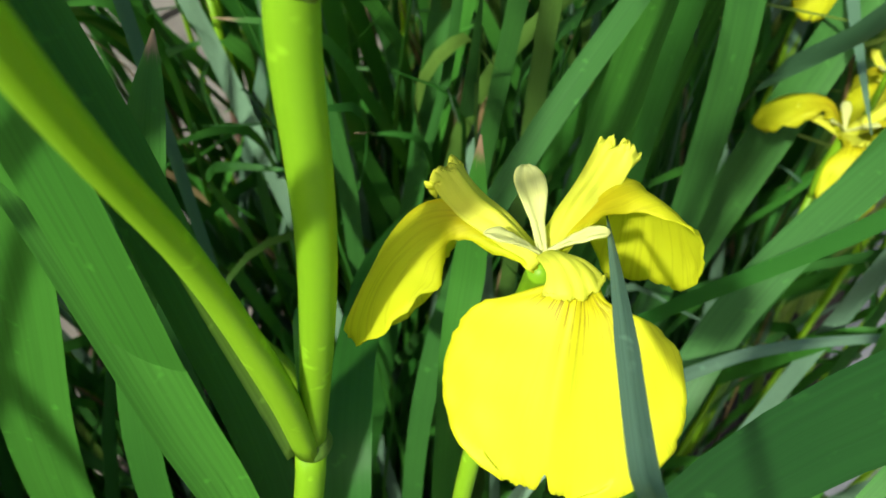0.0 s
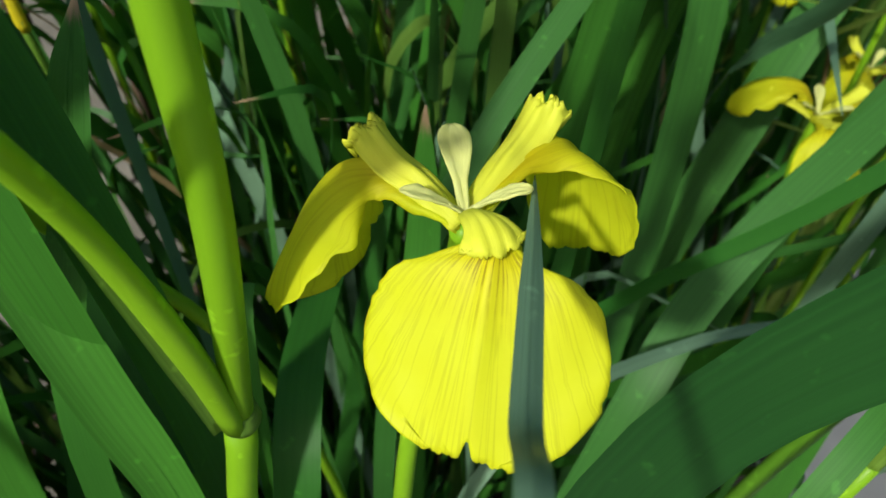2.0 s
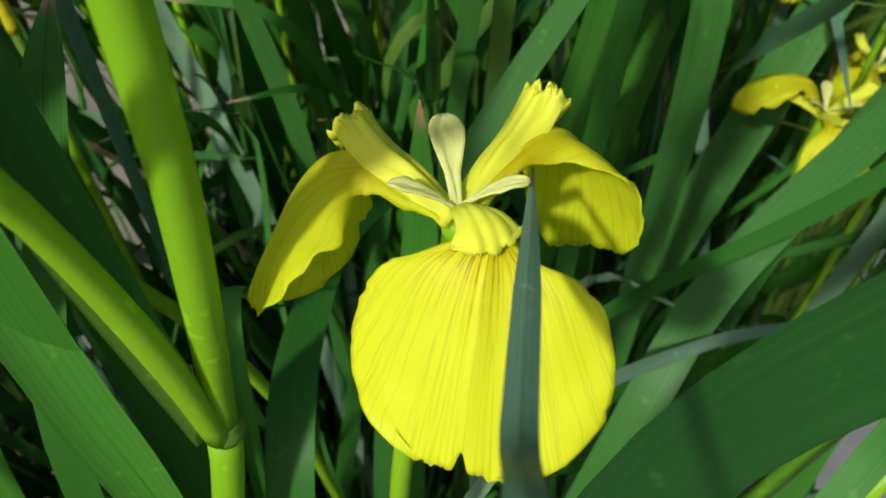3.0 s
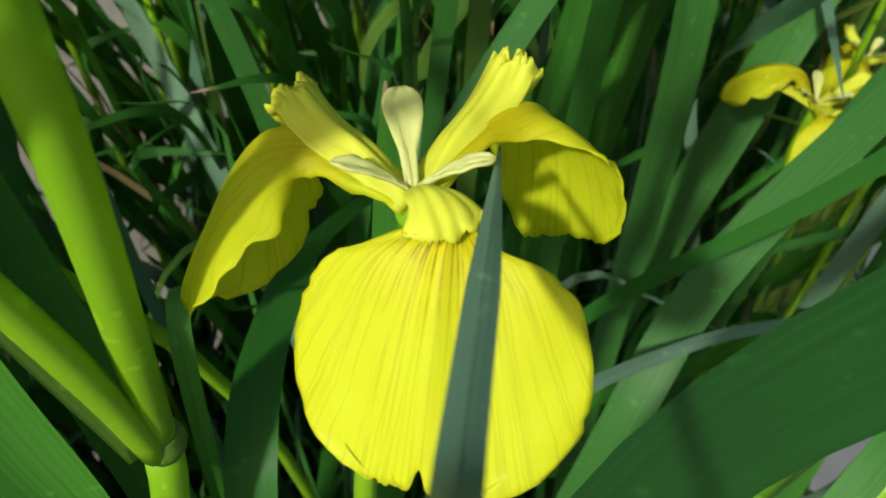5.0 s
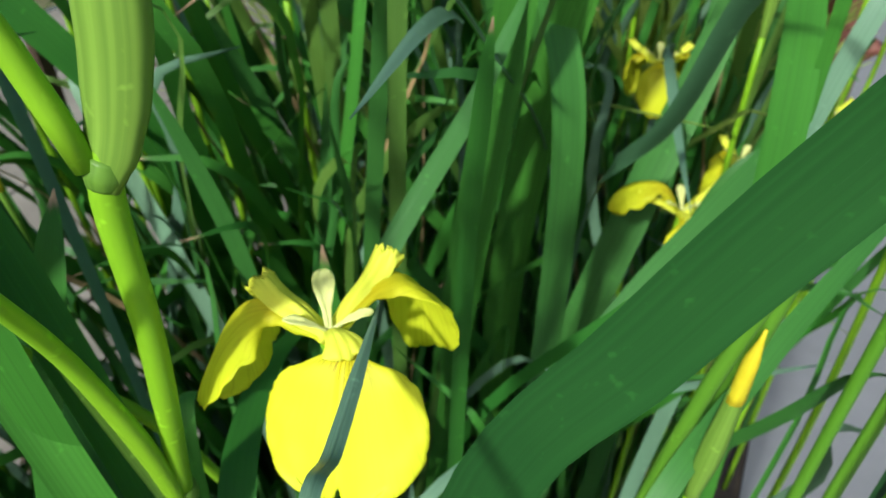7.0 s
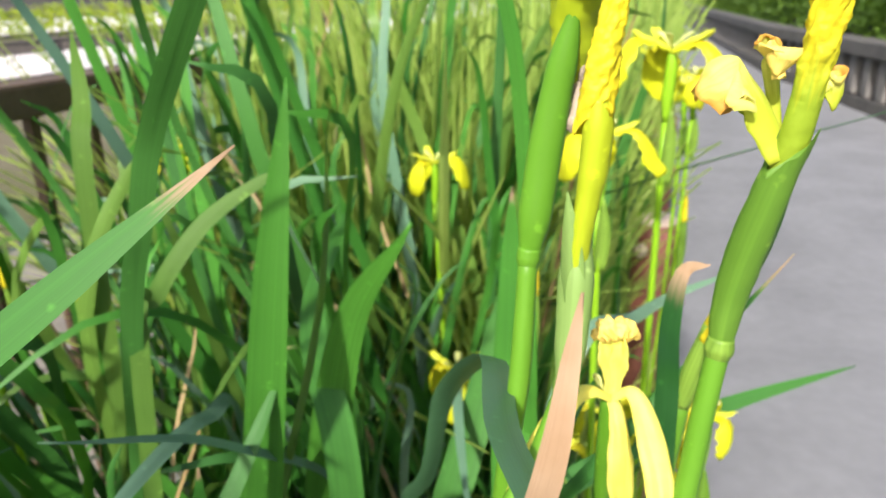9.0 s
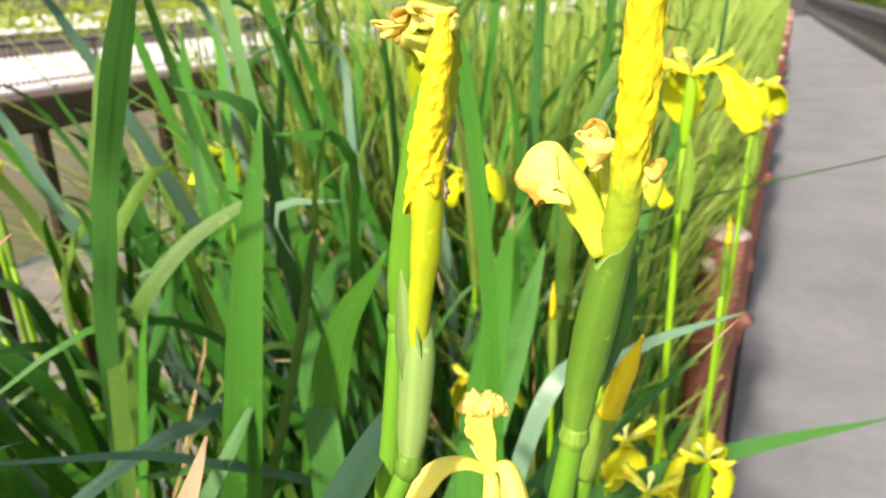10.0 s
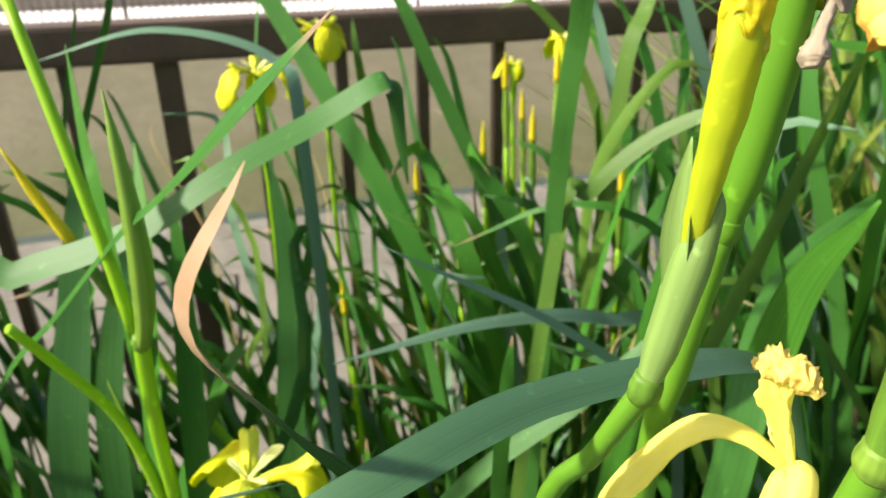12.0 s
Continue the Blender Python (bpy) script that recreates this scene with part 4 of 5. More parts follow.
    ([(-0.20, 0.27, 0.0), (-0.20, 0.275, 0.60), (-0.2072, 0.2958, 0.9906), (-0.2171, 0.3179, 1.0676), (-0.2426, 0.3471, 1.1111)], 0.0120, (0.6, -0.7, 0.2), LEAF_OLIVE, "pale upright iris leaf narrowing to a point", 0.35, 0.1),
    ([(-0.20, 0.38, 0.0), (-0.205, 0.39, 0.60), (-0.225, 0.42, 0.93), (-0.2808, 0.47, 1.0514), (-0.3723, 0.5648, 1.1149)], 0.0150, (0.6, -0.7, 0.2), LEAF, GREEN, 0.4, 0.1),
    ([(0.10, 0.30, 0.0), (0.10, 0.29, 0.70), (0.09, 0.27, 1.08), (0.06, 0.26, 1.152), (0.02, 0.262, 1.148), (-0.0432, 0.2774, 1.1236)], 0.0080, (0.2, -0.5, 0.8), LEAF, "narrow green iris leaf bowing to one side", 0.5, 0.1),
    ([(-0.09, 0.16, 0.0), (-0.092, 0.168, 0.60), (-0.0977, 0.1992, 0.9483), (-0.0976, 0.2196, 0.9797), (-0.0837, 0.2476, 1.0115), (-0.0603, 0.2728, 1.0313), (-0.0450, 0.2840, 1.0370)], 0.0100, (0.5, -0.6, 0.5), LEAF_OLIVE, "light green iris leaf curving over at its tip", 0.4, 0.1),
    ([(-0.165, 0.02, 0.0), (-0.164, 0.038, 0.2132), (-0.1874, 0.196, 0.6053), (-0.2107, 0.3393, 0.9067), (-0.1122, 0.3662, 1.0154)], 0.0140, (0.5, -0.8, 0.3), LEAF, GREEN, 0.4, 0.1),
    ([(-0.40, 0.30, 0.0), (-0.36, 0.27, 0.5), (-0.2845, 0.1947, 0.7823), (-0.4467, 0.0579, 1.0851), (-0.55, -0.08, 1.28)], 0.0210, (0.8, -0.5, 0.2), LEAF, GREEN, 0.4, 0.1),
    ([(-0.20, 0.08, 0.0), (-0.22, 0.075, 0.6), (-0.235, 0.070, 0.98), (-0.2703, 0.0573, 1.0376), (-0.3012, -0.0201, 1.0575), (-0.3258, -0.1051, 1.0373)], 0.0100, (0.5, 0.2, 0.8), PALE, "narrow pale iris leaf arching beside the railing", 0.4, 0.1),
    # towards the path
    ([(0.02, 0.30, 0.0), (0.03, 0.30, 0.5), (0.065, 0.315, 0.77), (0.122, 0.3482, 0.8108), (0.2113, 0.4311, 0.8281), (0.3217, 0.501, 0.8453)], 0.0180, (0.2, -0.6, 0.7), LEAF_DARK, "green iris leaf leaning out over the footpath", 0.4, 0.1),
    ([(-0.08, 0.15, 0.0), (-0.0634, 0.1623, 0.5696), (0.06, 0.17, 0.82), (0.1508, 0.1871, 0.9558), (0.2148, 0.2395, 1.0244)], 0.0075, (0.2, -0.4, 0.8), TURN, "narrow iris leaf with a thin white tip", 0.5, 0.1),
    ([(0.05, 0.22, 0.0), (0.06, 0.23, 0.5), (0.1099, 0.296, 0.8966), (0.1547, 0.3551, 0.9374), (0.2182, 0.4149, 0.9516)], 0.0110, (0.2, -0.5, 0.8), PALE, "pale iris leaf leaning towards the footpath", 0.5, 0.1),
    ([(-0.15, 1.10, 0.0), (-0.13, 1.05, 0.4), (-0.0687, 0.9279, 0.7607), (0.0985, 0.652, 0.9292), (0.34, 0.3917, 1.0847)], 0.0150, (0.3, -0.5, 0.8), LEAF_DARK, "long dark green iris leaf reaching over the footpath", 0.5, 0.1),
    ([(0.15, 0.09, 0.0), (0.158, 0.11, 0.6), (0.164, 0.135, 0.93), (0.1655, 0.1602, 0.9892), (0.1654, 0.189, 1.0066), (0.169, 0.2051, 1.0244), (0.1790, 0.2020, 1.0300)], 0.0098, (0.5, -0.7, 0.5), LEAF_DRY_SHADED, "green iris leaf with a curled grey-brown dry end", 0.4, 0.2),
    ([(0.12, 0.20, 0.0), (0.11, 0.215, 0.55), (0.0904, 0.262, 0.8546), (0.072, 0.345, 0.948), (0.0565, 0.4214, 0.9976)], 0.0240, (0.5, -0.8, 0.2), TURN, "broad green iris leaf with a dry tip", 0.45, 0.1),
    ([(0.05, 0.03, 0.0), (0.06, 0.035, 0.5), (0.076, 0.0585, 0.7576), (0.105, 0.140, 0.805), (0.1438, 0.2379, 0.8286), (0.17, 0.30, 0.83)], 0.0100, (0.1, -0.6, 0.7), LEAF_DARK, GREEN, 0.4, 0.1),
    ([(-0.07, -0.03, 0.0), (-0.08, -0.033, 0.6), (-0.101, -0.0388, 0.9648), (-0.1242, -0.0445, 1.022), (-0.1477, -0.0482, 1.0693)], 0.0145, (0.45, -0.8, 0.35), LEAF_RIB, "light green pointed iris leaf", 0.5, 0.1),
    ([(-0.04, 0.135, 0.0), (-0.038, 0.138, 0.5), (-0.033, 0.140, 0.80), (-0.028, 0.142, 0.90), (-0.025, 0.143, 0.938)], 0.0095, (0.6, -0.7, 0.3), TURN, "short green iris leaf with a brown dry tip", 0.35, 0.1),
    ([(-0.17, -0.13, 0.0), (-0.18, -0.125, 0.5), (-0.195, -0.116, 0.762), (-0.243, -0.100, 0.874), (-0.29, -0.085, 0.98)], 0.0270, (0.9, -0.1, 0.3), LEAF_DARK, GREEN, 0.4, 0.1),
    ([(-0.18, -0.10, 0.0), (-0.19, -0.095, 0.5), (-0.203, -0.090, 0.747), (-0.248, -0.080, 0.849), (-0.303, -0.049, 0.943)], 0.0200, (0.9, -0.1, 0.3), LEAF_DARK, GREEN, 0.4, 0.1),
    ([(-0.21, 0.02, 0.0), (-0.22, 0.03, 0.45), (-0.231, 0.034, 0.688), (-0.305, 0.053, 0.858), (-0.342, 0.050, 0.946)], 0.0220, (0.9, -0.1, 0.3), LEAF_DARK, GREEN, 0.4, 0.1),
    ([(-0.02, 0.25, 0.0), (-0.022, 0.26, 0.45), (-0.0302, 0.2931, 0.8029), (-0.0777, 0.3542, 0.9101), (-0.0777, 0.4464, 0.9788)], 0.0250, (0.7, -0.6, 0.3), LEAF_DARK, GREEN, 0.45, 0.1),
]
for k, row in enumerate(LEAVES):
    single_leaf(*row, seed=k, wave=0.03)

# ---- tall stalks with spent flowers ----


def crumple_bm(centre, size, seed, squash=(1, 1, 1)):
    """A withered, crumpled petal: a folded lump with thin torn edges."""
    def place(u, v):
        a = math.pi * 1.5 * u
        r = size * (0.35 + 0.65 * v)
        p = Vector((math.cos(a) * r, math.sin(a) * r, size * (1.3 * v - 0.6)))
        p += size * 0.65 * noise.noise_vector(Vector((u * 2.2 + seed, v * 2.6, seed * 1.3)))
        return Vector(centre) + Vector((p.x * squash[0], p.y * squash[1], p.z * squash[2]))
    return sheet_bm(place, 22, 14, 0.0003)


tall = thing("iris_stalk", (0.045, 0.130, 0.0), "tall iris stalk with green sheath and twisted yellow flower", "flower", "iris stalks")
part("stem", tube_bm([(0.045, 0.130, -0.01), (0.058, 0.120, 0.5), (0.084, 0.105, 0.80), (0.115, 0.0938, 0.9623), (0.128, 0.103, 1.000), (0.1355, 0.1095, 1.022)], [0.0042, 0.0038, 0.0034, 0.0028, 0.0027, 0.0030], 26, 12), STALK, tall)
part("node", tube_bm([(0.1345, 0.1085, 1.019), (0.1355, 0.1095, 1.022), (0.1358, 0.1100, 1.026)], [0.0030, 0.0040, 0.0034], 6, 12), SPATHE, tall)
part("spathe", tube_bm([(0.1355, 0.1097, 1.023), (0.1360, 0.1125, 1.036), (0.1362, 0.1160, 1.052), (0.1360, 0.1190, 1.064), (0.1360, 0.1200, 1.072)], [0.0032, 0.0047, 0.0052, 0.0040, 0.0008], 30, 20, flat=0.75), SPATHE_PALE, tall, "pale green lower sheath")
part("spathe", leaf_bm([(0.1360, 0.1138, 1.046), (0.1350, 0.1136, 1.058), (0.1340, 0.1142, 1.068), (0.1328, 0.1152, 1.0795)], 0.0068, (0.35, -0.9, 0.1), 18, tip=0.7, cup=0.7), SPATHE_PALE, tall, "pointed upper sheath")
part("tube", tube_bm([(0.1360, 0.1165, 1.056), (0.1369, 0.1165, 1.066), (0.1380, 0.1168, 1.076), (0.1392, 0.1172, 1.086), (0.1398, 0.1176, 1.096), (0.1396, 0.1184, 1.104)], [0.0026, 0.0029, 0.0033, 0.0040, 0.0042, 0.0037], 40, 24, lobes=3, lobe_depth=0.05, turns=0.3, rough=0.05), OVARY, tall, "yellow-green flower tube")
part("spent_flower", tube_bm([(0.1386, 0.1184, 1.0985), (0.1400, 0.1186, 1.112), (0.1418, 0.1192, 1.124), (0.1436, 0.1194, 1.134), (0.1450, 0.1195, 1.1440)], [0.0046, 0.0042, 0.0037, 0.0032, 0.0012], 100, 48, flat=0.95, lobes=2, lobe_depth=0.05, turns=1.2, rough=0.24, seed=4, rough_len=26.0, ragged=(0.0035, 0.0)), SPENT, tall, "tightly twisted deep yellow withered flower")

DRY_ARC = [(0.1291, 0.1428, 1.1092), (0.1296, 0.1454, 1.1128), (0.1315, 0.1490, 1.1155), (0.1323, 0.1494, 1.1123), (0.1317, 0.1471, 1.1067), (0.1326, 0.1466, 1.1016)]
DRY_TAIL = [(0.1313, 0.1471, 1.1088), (0.1310, 0.1452, 1.1046), (0.1310, 0.1434, 1.0989), (0.1314, 0.1423, 1.0938), (0.1322, 0.1417, 1.0912)]
back = thing("iris_stalk", (0.060, 0.175, 0.0), "green iris stalk with a shrivelled pale flower and brown remains", "flower", "iris stalks")
part("stem", tube_bm([(0.060, 0.175, -0.01), (0.078, 0.160, 0.55), (0.104, 0.133, 0.86), (0.1150, 0.1275, 0.980), (0.1181, 0.1305, 1.013), (0.1187, 0.1380, 1.052)], [0.0044, 0.0042, 0.0040, 0.0036, 0.0036, 0.0032], 30, 14), STALK, back)
part("node", tube_bm([(0.1186, 0.1372, 1.0480), (0.1187, 0.1380, 1.0505), (0.1190, 0.1384, 1.0540)], [0.0033, 0.0040, 0.0038], 8, 14), STALK, back)
part("spathe", tube_bm([(0.1187, 0.1381, 1.0505), (0.1203, 0.1395, 1.066), (0.1225, 0.1408, 1.085), (0.1262, 0.1405, 1.108), (0.1310, 0.1380, 1.130)], [0.0034, 0.0054, 0.0054, 0.0046, 0.0016], 34, 20, flat=0.80), STALK, back, "dark green sheath")
part("tube", tube_bm([(0.1275, 0.1465, 1.102), (0.1285, 0.1452, 1.116), (0.1306, 0.1412, 1.132), (0.1340, 0.1365, 1.1450)], [0.0030, 0.0064, 0.0080, 0.0062], 22, 20, flat=0.75, lobes=3, lobe_depth=0.10, turns=0.4, rough=0.25, seed=2), OVARY, back, "wilted yellow-green flower")
for c, s, sd in (((0.1315, 0.1335, 1.1390), 0.0066, 1.0), ((0.1375, 0.1275, 1.1400), 0.0060, 2.0), ((0.1345, 0.1290, 1.1350), 0.0056, 8.0), ((0.1430, 0.1235, 1.1405), 0.0042, 5.0)):
    part("withered_petal", crumple_bm(c, s, sd), WILTED, back, "brown-edged crumpled petal")
part("withered_petal", crumple_bm((0.1258, 0.1285, 1.1395), 0.0036, 6.0, (1.3, 1.0, 0.8)), MOP, back, "curled orange-brown petal end")
part("dry_petal", tube_bm(DRY_ARC, [0.0012, 0.0022, 0.0042, 0.0032, 0.0040, 0.0012], 40, 18, flat=0.45, rough=0.6, seed=3, rough_len=20.0), DRY, back, "grey-brown shrivelled petal hanging on the stalk")
part("dry_petal", tube_bm(DRY_TAIL, [0.0020, 0.0014, 0.0016, 0.0036, 0.0020], 30, 14, flat=0.6, rough=0.5, seed=5, rough_len=16.0), DRY, back)

wilting = thing("iris_stalk", (0.150, 0.100, 0.0), "stout iris stalk with one wilting and one twisted yellow flower", "flower", "iris stalks")
part("stem", tube_bm([(0.150, 0.100, -0.01), (0.156, 0.104, 0.40), (0.163, 0.110, 0.75), (0.1690, 0.1180, 0.93), (0.1738, 0.1255, 0.995), (0.1777, 0.1299, 1.0310)], [0.0050, 0.0048, 0.0044, 0.0039, 0.0036, 0.0034], 40, 16), STALK, wilting)
part("node", tube_bm([(0.1774, 0.1297, 1.0275), (0.1777, 0.1299, 1.0303), (0.1780, 0.1300, 1.0340)], [0.0036, 0.0044, 0.0038], 8, 16), SPATHE, wilting)
part("spathe", tube_bm([(0.1777, 0.1299, 1.0303), (0.1786, 0.1308, 1.043), (0.1802, 0.1300, 1.055), (0.1824, 0.1278, 1.067), (0.1848, 0.1252, 1.079), (0.1862, 0.1236, 1.086), (0.1876, 0.1218, 1.092)], [0.0033, 0.0044, 0.0051, 0.0052, 0.0048, 0.0044, 0.0043], 60, 32, flat=0.92, lobes=2, lobe_depth=0.03, rough=0.05, seed=5, ragged=(0.0, 0.0065)), SPATHE, wilting, "swollen green sheath streaked paler")
part("spathe", leaf_bm([(0.1812, 0.1345, 1.046), (0.1852, 0.1330, 1.062), (0.1882, 0.1300, 1.077), (0.1905, 0.1270, 1.092)], 0.0110, (-0.3, 0.9, 0.2), 18, tip=0.7, cup=0.8), LEAF, wilting, "darker green outer sheath")
part("spent_flower", tube_bm([(0.1858, 0.1242, 1.082), (0.1876, 0.1218, 1.092), (0.1890, 0.1200, 1.104), (0.1902, 0.1184, 1.1188), (0.1910, 0.1165, 1.132), (0.1918, 0.1140, 1.148), (0.1925, 0.1110, 1.166)], [0.0034, 0.0038, 0.0039, 0.0042, 0.0043, 0.0037, 0.0010], 130, 52, flat=0.88, lobes=2, lobe_depth=0.06, turns=1.0, rough=0.26, seed=9, rough_len=36.0, smooth_to=0.36), SPENT_GREEN, wilting, "tightly twisted bright yellow withered flower, green at its base")


def bent_petal(ctrl, width, cross, seed, tipw=0.6, rootw=0.45, frill=0.12):
    pts, tans = along(ctrl, 24)

    def place(u, v):
        i = min(int(v * 24 + 1e-6), 24)
        p, t = pts[i], tans[i]
        side = t.cross(Vector((0, 0, 1)))
        side = side.normalized() if side.length > 0.05 else Vector((1, 0, 0))
        up = side.cross(t).normalized()
        w = 0.5 * width * profile([(0, rootw), (0.35, 0.7 * rootw + 0.30), (0.65, 1.0), (0.85, 0.98), (1.0, tipw)], v)
        w += 0.10 * width * v * v * noise.noise(Vector((v * 9 + seed, 4.0 * (u > 0), seed)))
        q = p + side * (w * u) - up * (cross * w * u * u + 0.10 * w * v * noise.noise(Vector((u * 5 + seed, v * 2, 3.0))))
        q += up * (frill * width * abs(u) ** 2 * v * noise.noise(Vector((u * 2.5, v * 11 + seed, seed * 2.0))))
        q += t * (frill * width * max(0.0, v - 0.8) * 4.0 * noise.noise(Vector((u * 7, seed, 1.0))))
        return q + width * (0.10 * v + 0.14 * v ** 3) * noise.noise_vector(Vector((u * 2.0 + seed, v * 3.0, seed)))
    return sheet_bm(place, 22, 24, 0.0004)


part("wilting_petal", bent_petal([(0.1878, 0.1212, 1.0905), (0.1838, 0.1232, 1.0975), (0.1782, 0.1244, 1.1065), (0.1720, 0.1238, 1.1135), (0.1664, 0.1215, 1.1120), (0.1628, 0.1198, 1.1060)], 0.0205, 0.95, 1.0, 0.72, 0.42, 0.34), WILTED, wilting, "wilting pale yellow petal with a brown curled edge")
part("wilting_petal", bent_petal([(0.1870, 0.1260, 1.086), (0.1840, 0.1290, 1.104), (0.1820, 0.1300, 1.116), (0.1800, 0.1280, 1.1200)], 0.0070, 0.9, 3.0, 0.8), WILTED, wilting)
part("withered_petal", crumple_bm((0.1822, 0.1210, 1.1140), 0.0048, 3.0), MOP, wilting, "orange-brown crumpled petal")
part("withered_petal", crumple_bm((0.1945, 0.1203, 1.1080), 0.0036, 7.0, (0.7, 0.7, 1.4)), WILTED, wilting, "small crumpled cream petal")

# flower with curled crown and arched arms
crown = thing("iris_flower", (0.150, 0.180, 0.0), "fading pale yellow iris flower with a curled orange crown", "flower", "yellow irises")
MID = Vector((0.1470, 0.1440, 1.0010))
part("stem", tube_bm([(0.150, 0.180, -0.01), (0.149, 0.178, 0.6), (0.1465, 0.158, 0.90), (0.1466, 0.1475, 0.975), MID], [0.0038, 0.0034, 0.0032, 0.0036, 0.0034], 20, 12), STALK, crown)
part("style_arm", bent_petal([MID + Vector((0, 0, -0.002)), (0.1475, 0.1410, 1.010), (0.1476, 0.1380, 1.019), (0.1476, 0.1368, 1.0265)], 0.0092, 0.7, 11.0, 0.9), CREAM, crown, "upright pale yellow strap")
part("crest", tube_bm([(0.1404, 0.1340, 1.0268), (0.1434, 0.1350, 1.0290), (0.1472, 0.1362, 1.0300), (0.1512, 0.1378, 1.0290), (0.1545, 0.1394, 1.0264)], [0.0012, 0.0030, 0.0034, 0.0030, 0.0012], 70, 36, flat=0.9, rough=0.60, seed=6, rough_len=16.0), MOP, crown, "curled orange-yellow crest")
part("fall", bent_petal([MID, (0.1400, 0.1350, 1.0085), (0.1319, 0.1255, 1.0070), (0.1240, 0.1160, 0.9900), (0.1190, 0.1088, 0.9700)], 0.0110, 0.8, 5.0, 0.7), CREAM, crown)
part("fall", bent_petal([MID, (0.1540, 0.1400, 1.0075), (0.1600, 0.1330, 1.0020), (0.1660, 0.1240, 0.9880), (0.1700, 0.1170, 0.9680)], 0.0110, 0.8, 6.0, 0.5), CREAM, crown)
part("fall", bent_petal([MID, (0.1500, 0.1380, 0.9990), (0.1530, 0.1330, 0.9840), (0.1545, 0.1300, 0.9640)], 0.0085, 0.7, 8.0, 0.6), CREAM, crown)
part("standard", bent_petal([MID, (0.1440, 0.1420, 1.006), (0.1420, 0.1400, 1.0110)], 0.0040, 0.5, 9.0, 0.5), STANDARD, crown)

# bud beside it
bud = thing("iris_bud", (0.160, 0.160, 0.0), "slender iris bud with a pointed deep yellow top", "flower bud", "iris buds")
part("stem", tube_bm([(0.160, 0.160, -0.01), (0.160, 0.165, 0.6), (0.166, 0.171, 0.90), (0.172, 0.173, 0.990)], [0.0040, 0.0036, 0.0033, 0.0034], 18, 12), STALK, bud)
part("spathe", tube_bm([(0.1716, 0.1730, 0.984), (0.1755, 0.1730, 1.000), (0.1795, 0.1725, 1.018)], [0.0036, 0.0046, 0.0034], 14, 12), SPATHE, bud)
part("petal", tube_bm([(0.1786, 0.1728, 1.0120), (0.1840, 0.1705, 1.030), (0.1888, 0.1676, 1.0464)], [0.0040, 0.0034, 0.0006], 30, 20, lobes=3, lobe_depth=0.06, turns=1.0, rough=0.14, seed=2), SPENT, bud, "rolled deep yellow petals")

# ---- further flowers ----
FALL_MESHES = [mesh_of("fall", fall_bm([(0.0, -0.003), (0.010, 0.003), (0.020, 0.0065), (0.029, 0.005), (0.037, -0.005), (0.0415, -0.018), (0.0435, -0.031)], [(a, 1.15 * b) for a, b in LONG], 0.35, frill=0.003, notch=0.006, seed=12, nu=16, nv=22), FALL),
    mesh_of("fall", fall_bm([(0.0, -0.003), (0.012, 0.004), (0.024, 0.0065), (0.034, 0.001), (0.041, -0.009), (0.046, -0.020), (0.053, -0.028)], STRAP, 0.7, frill=0.003, notch=0.004, seed=13, nu=16, nv=22, sway=0.010), FALL),
    mesh_of("fall", fall_bm([(0.0, -0.003), (0.010, 0.002), (0.019, 0.0035), (0.026, -0.001), (0.031, -0.011), (0.033, -0.024), (0.030, -0.037)], [(a, 1.0 * b) for a, b in LONG], 0.5, frill=0.004, notch=0.007, seed=14, nu=16, nv=22, sway=-0.008), FALL)]
STYLE_MESH = mesh_of("style_arm", style_bm(0.025, 0.0085, 0.0088, 0.0075, 5.0, 10, 14), STYLE)
STANDARD_MESH = mesh_of("standard", standard_bm(0.018, 0.0060, radians(35), 2.0), STANDARD)


def far_flower(heart, azimuth, foot, scale=1.0, spin=(0, 0, 0), lift=(0, 4, 8)):
    heart = Vector(heart)
    ob = thing("iris_flower", (foot[0], foot[1], 0.0), "yellow flag iris flower on a slim green stalk", "flower", "yellow irises")
    for k in range(3):
        put("fall", FALL_MESHES[(k + int(abs(azimuth))) % 3], ob, turned(heart, azimuth + 120 * k + spin[k], scale, lift[k]))
        put("style_arm", STYLE_MESH, ob, turned(heart, azimuth + 120 * k + spin[k], scale))
        put("standard", STANDARD_MESH, ob, turned(heart, azimuth + 60 + 120 * k, scale))
    low = heart + Vector((0, 0, -0.055))
    part("ovary", tube_bm([heart + Vector((0, 0, -0.003)), heart + Vector((0.001, 0, -0.016)), heart + Vector((0, 0, -0.034)), low], [0.0030, 0.0046, 0.0048, 0.0028], 10, 10), STEM, ob)
    part("stem", tube_bm([low, low.lerp(Vector((foot[0], foot[1], 0)), 0.4) + Vector((0.008, -0.006, 0.02)), (foot[0], foot[1], -0.01)], [0.0028, 0.0030, 0.0040], 14, 10), STEM, ob)
    part("spathe", leaf_bm([low + Vector((0.002, 0, -0.05)), low + Vector((0.004, -0.002, -0.02)), low + Vector((0.003, -0.002, 0.010))], 0.011, (0.3, -0.9, 0.2), 10, tip=0.6, cup=0.7), SPATHE, ob)
    return ob


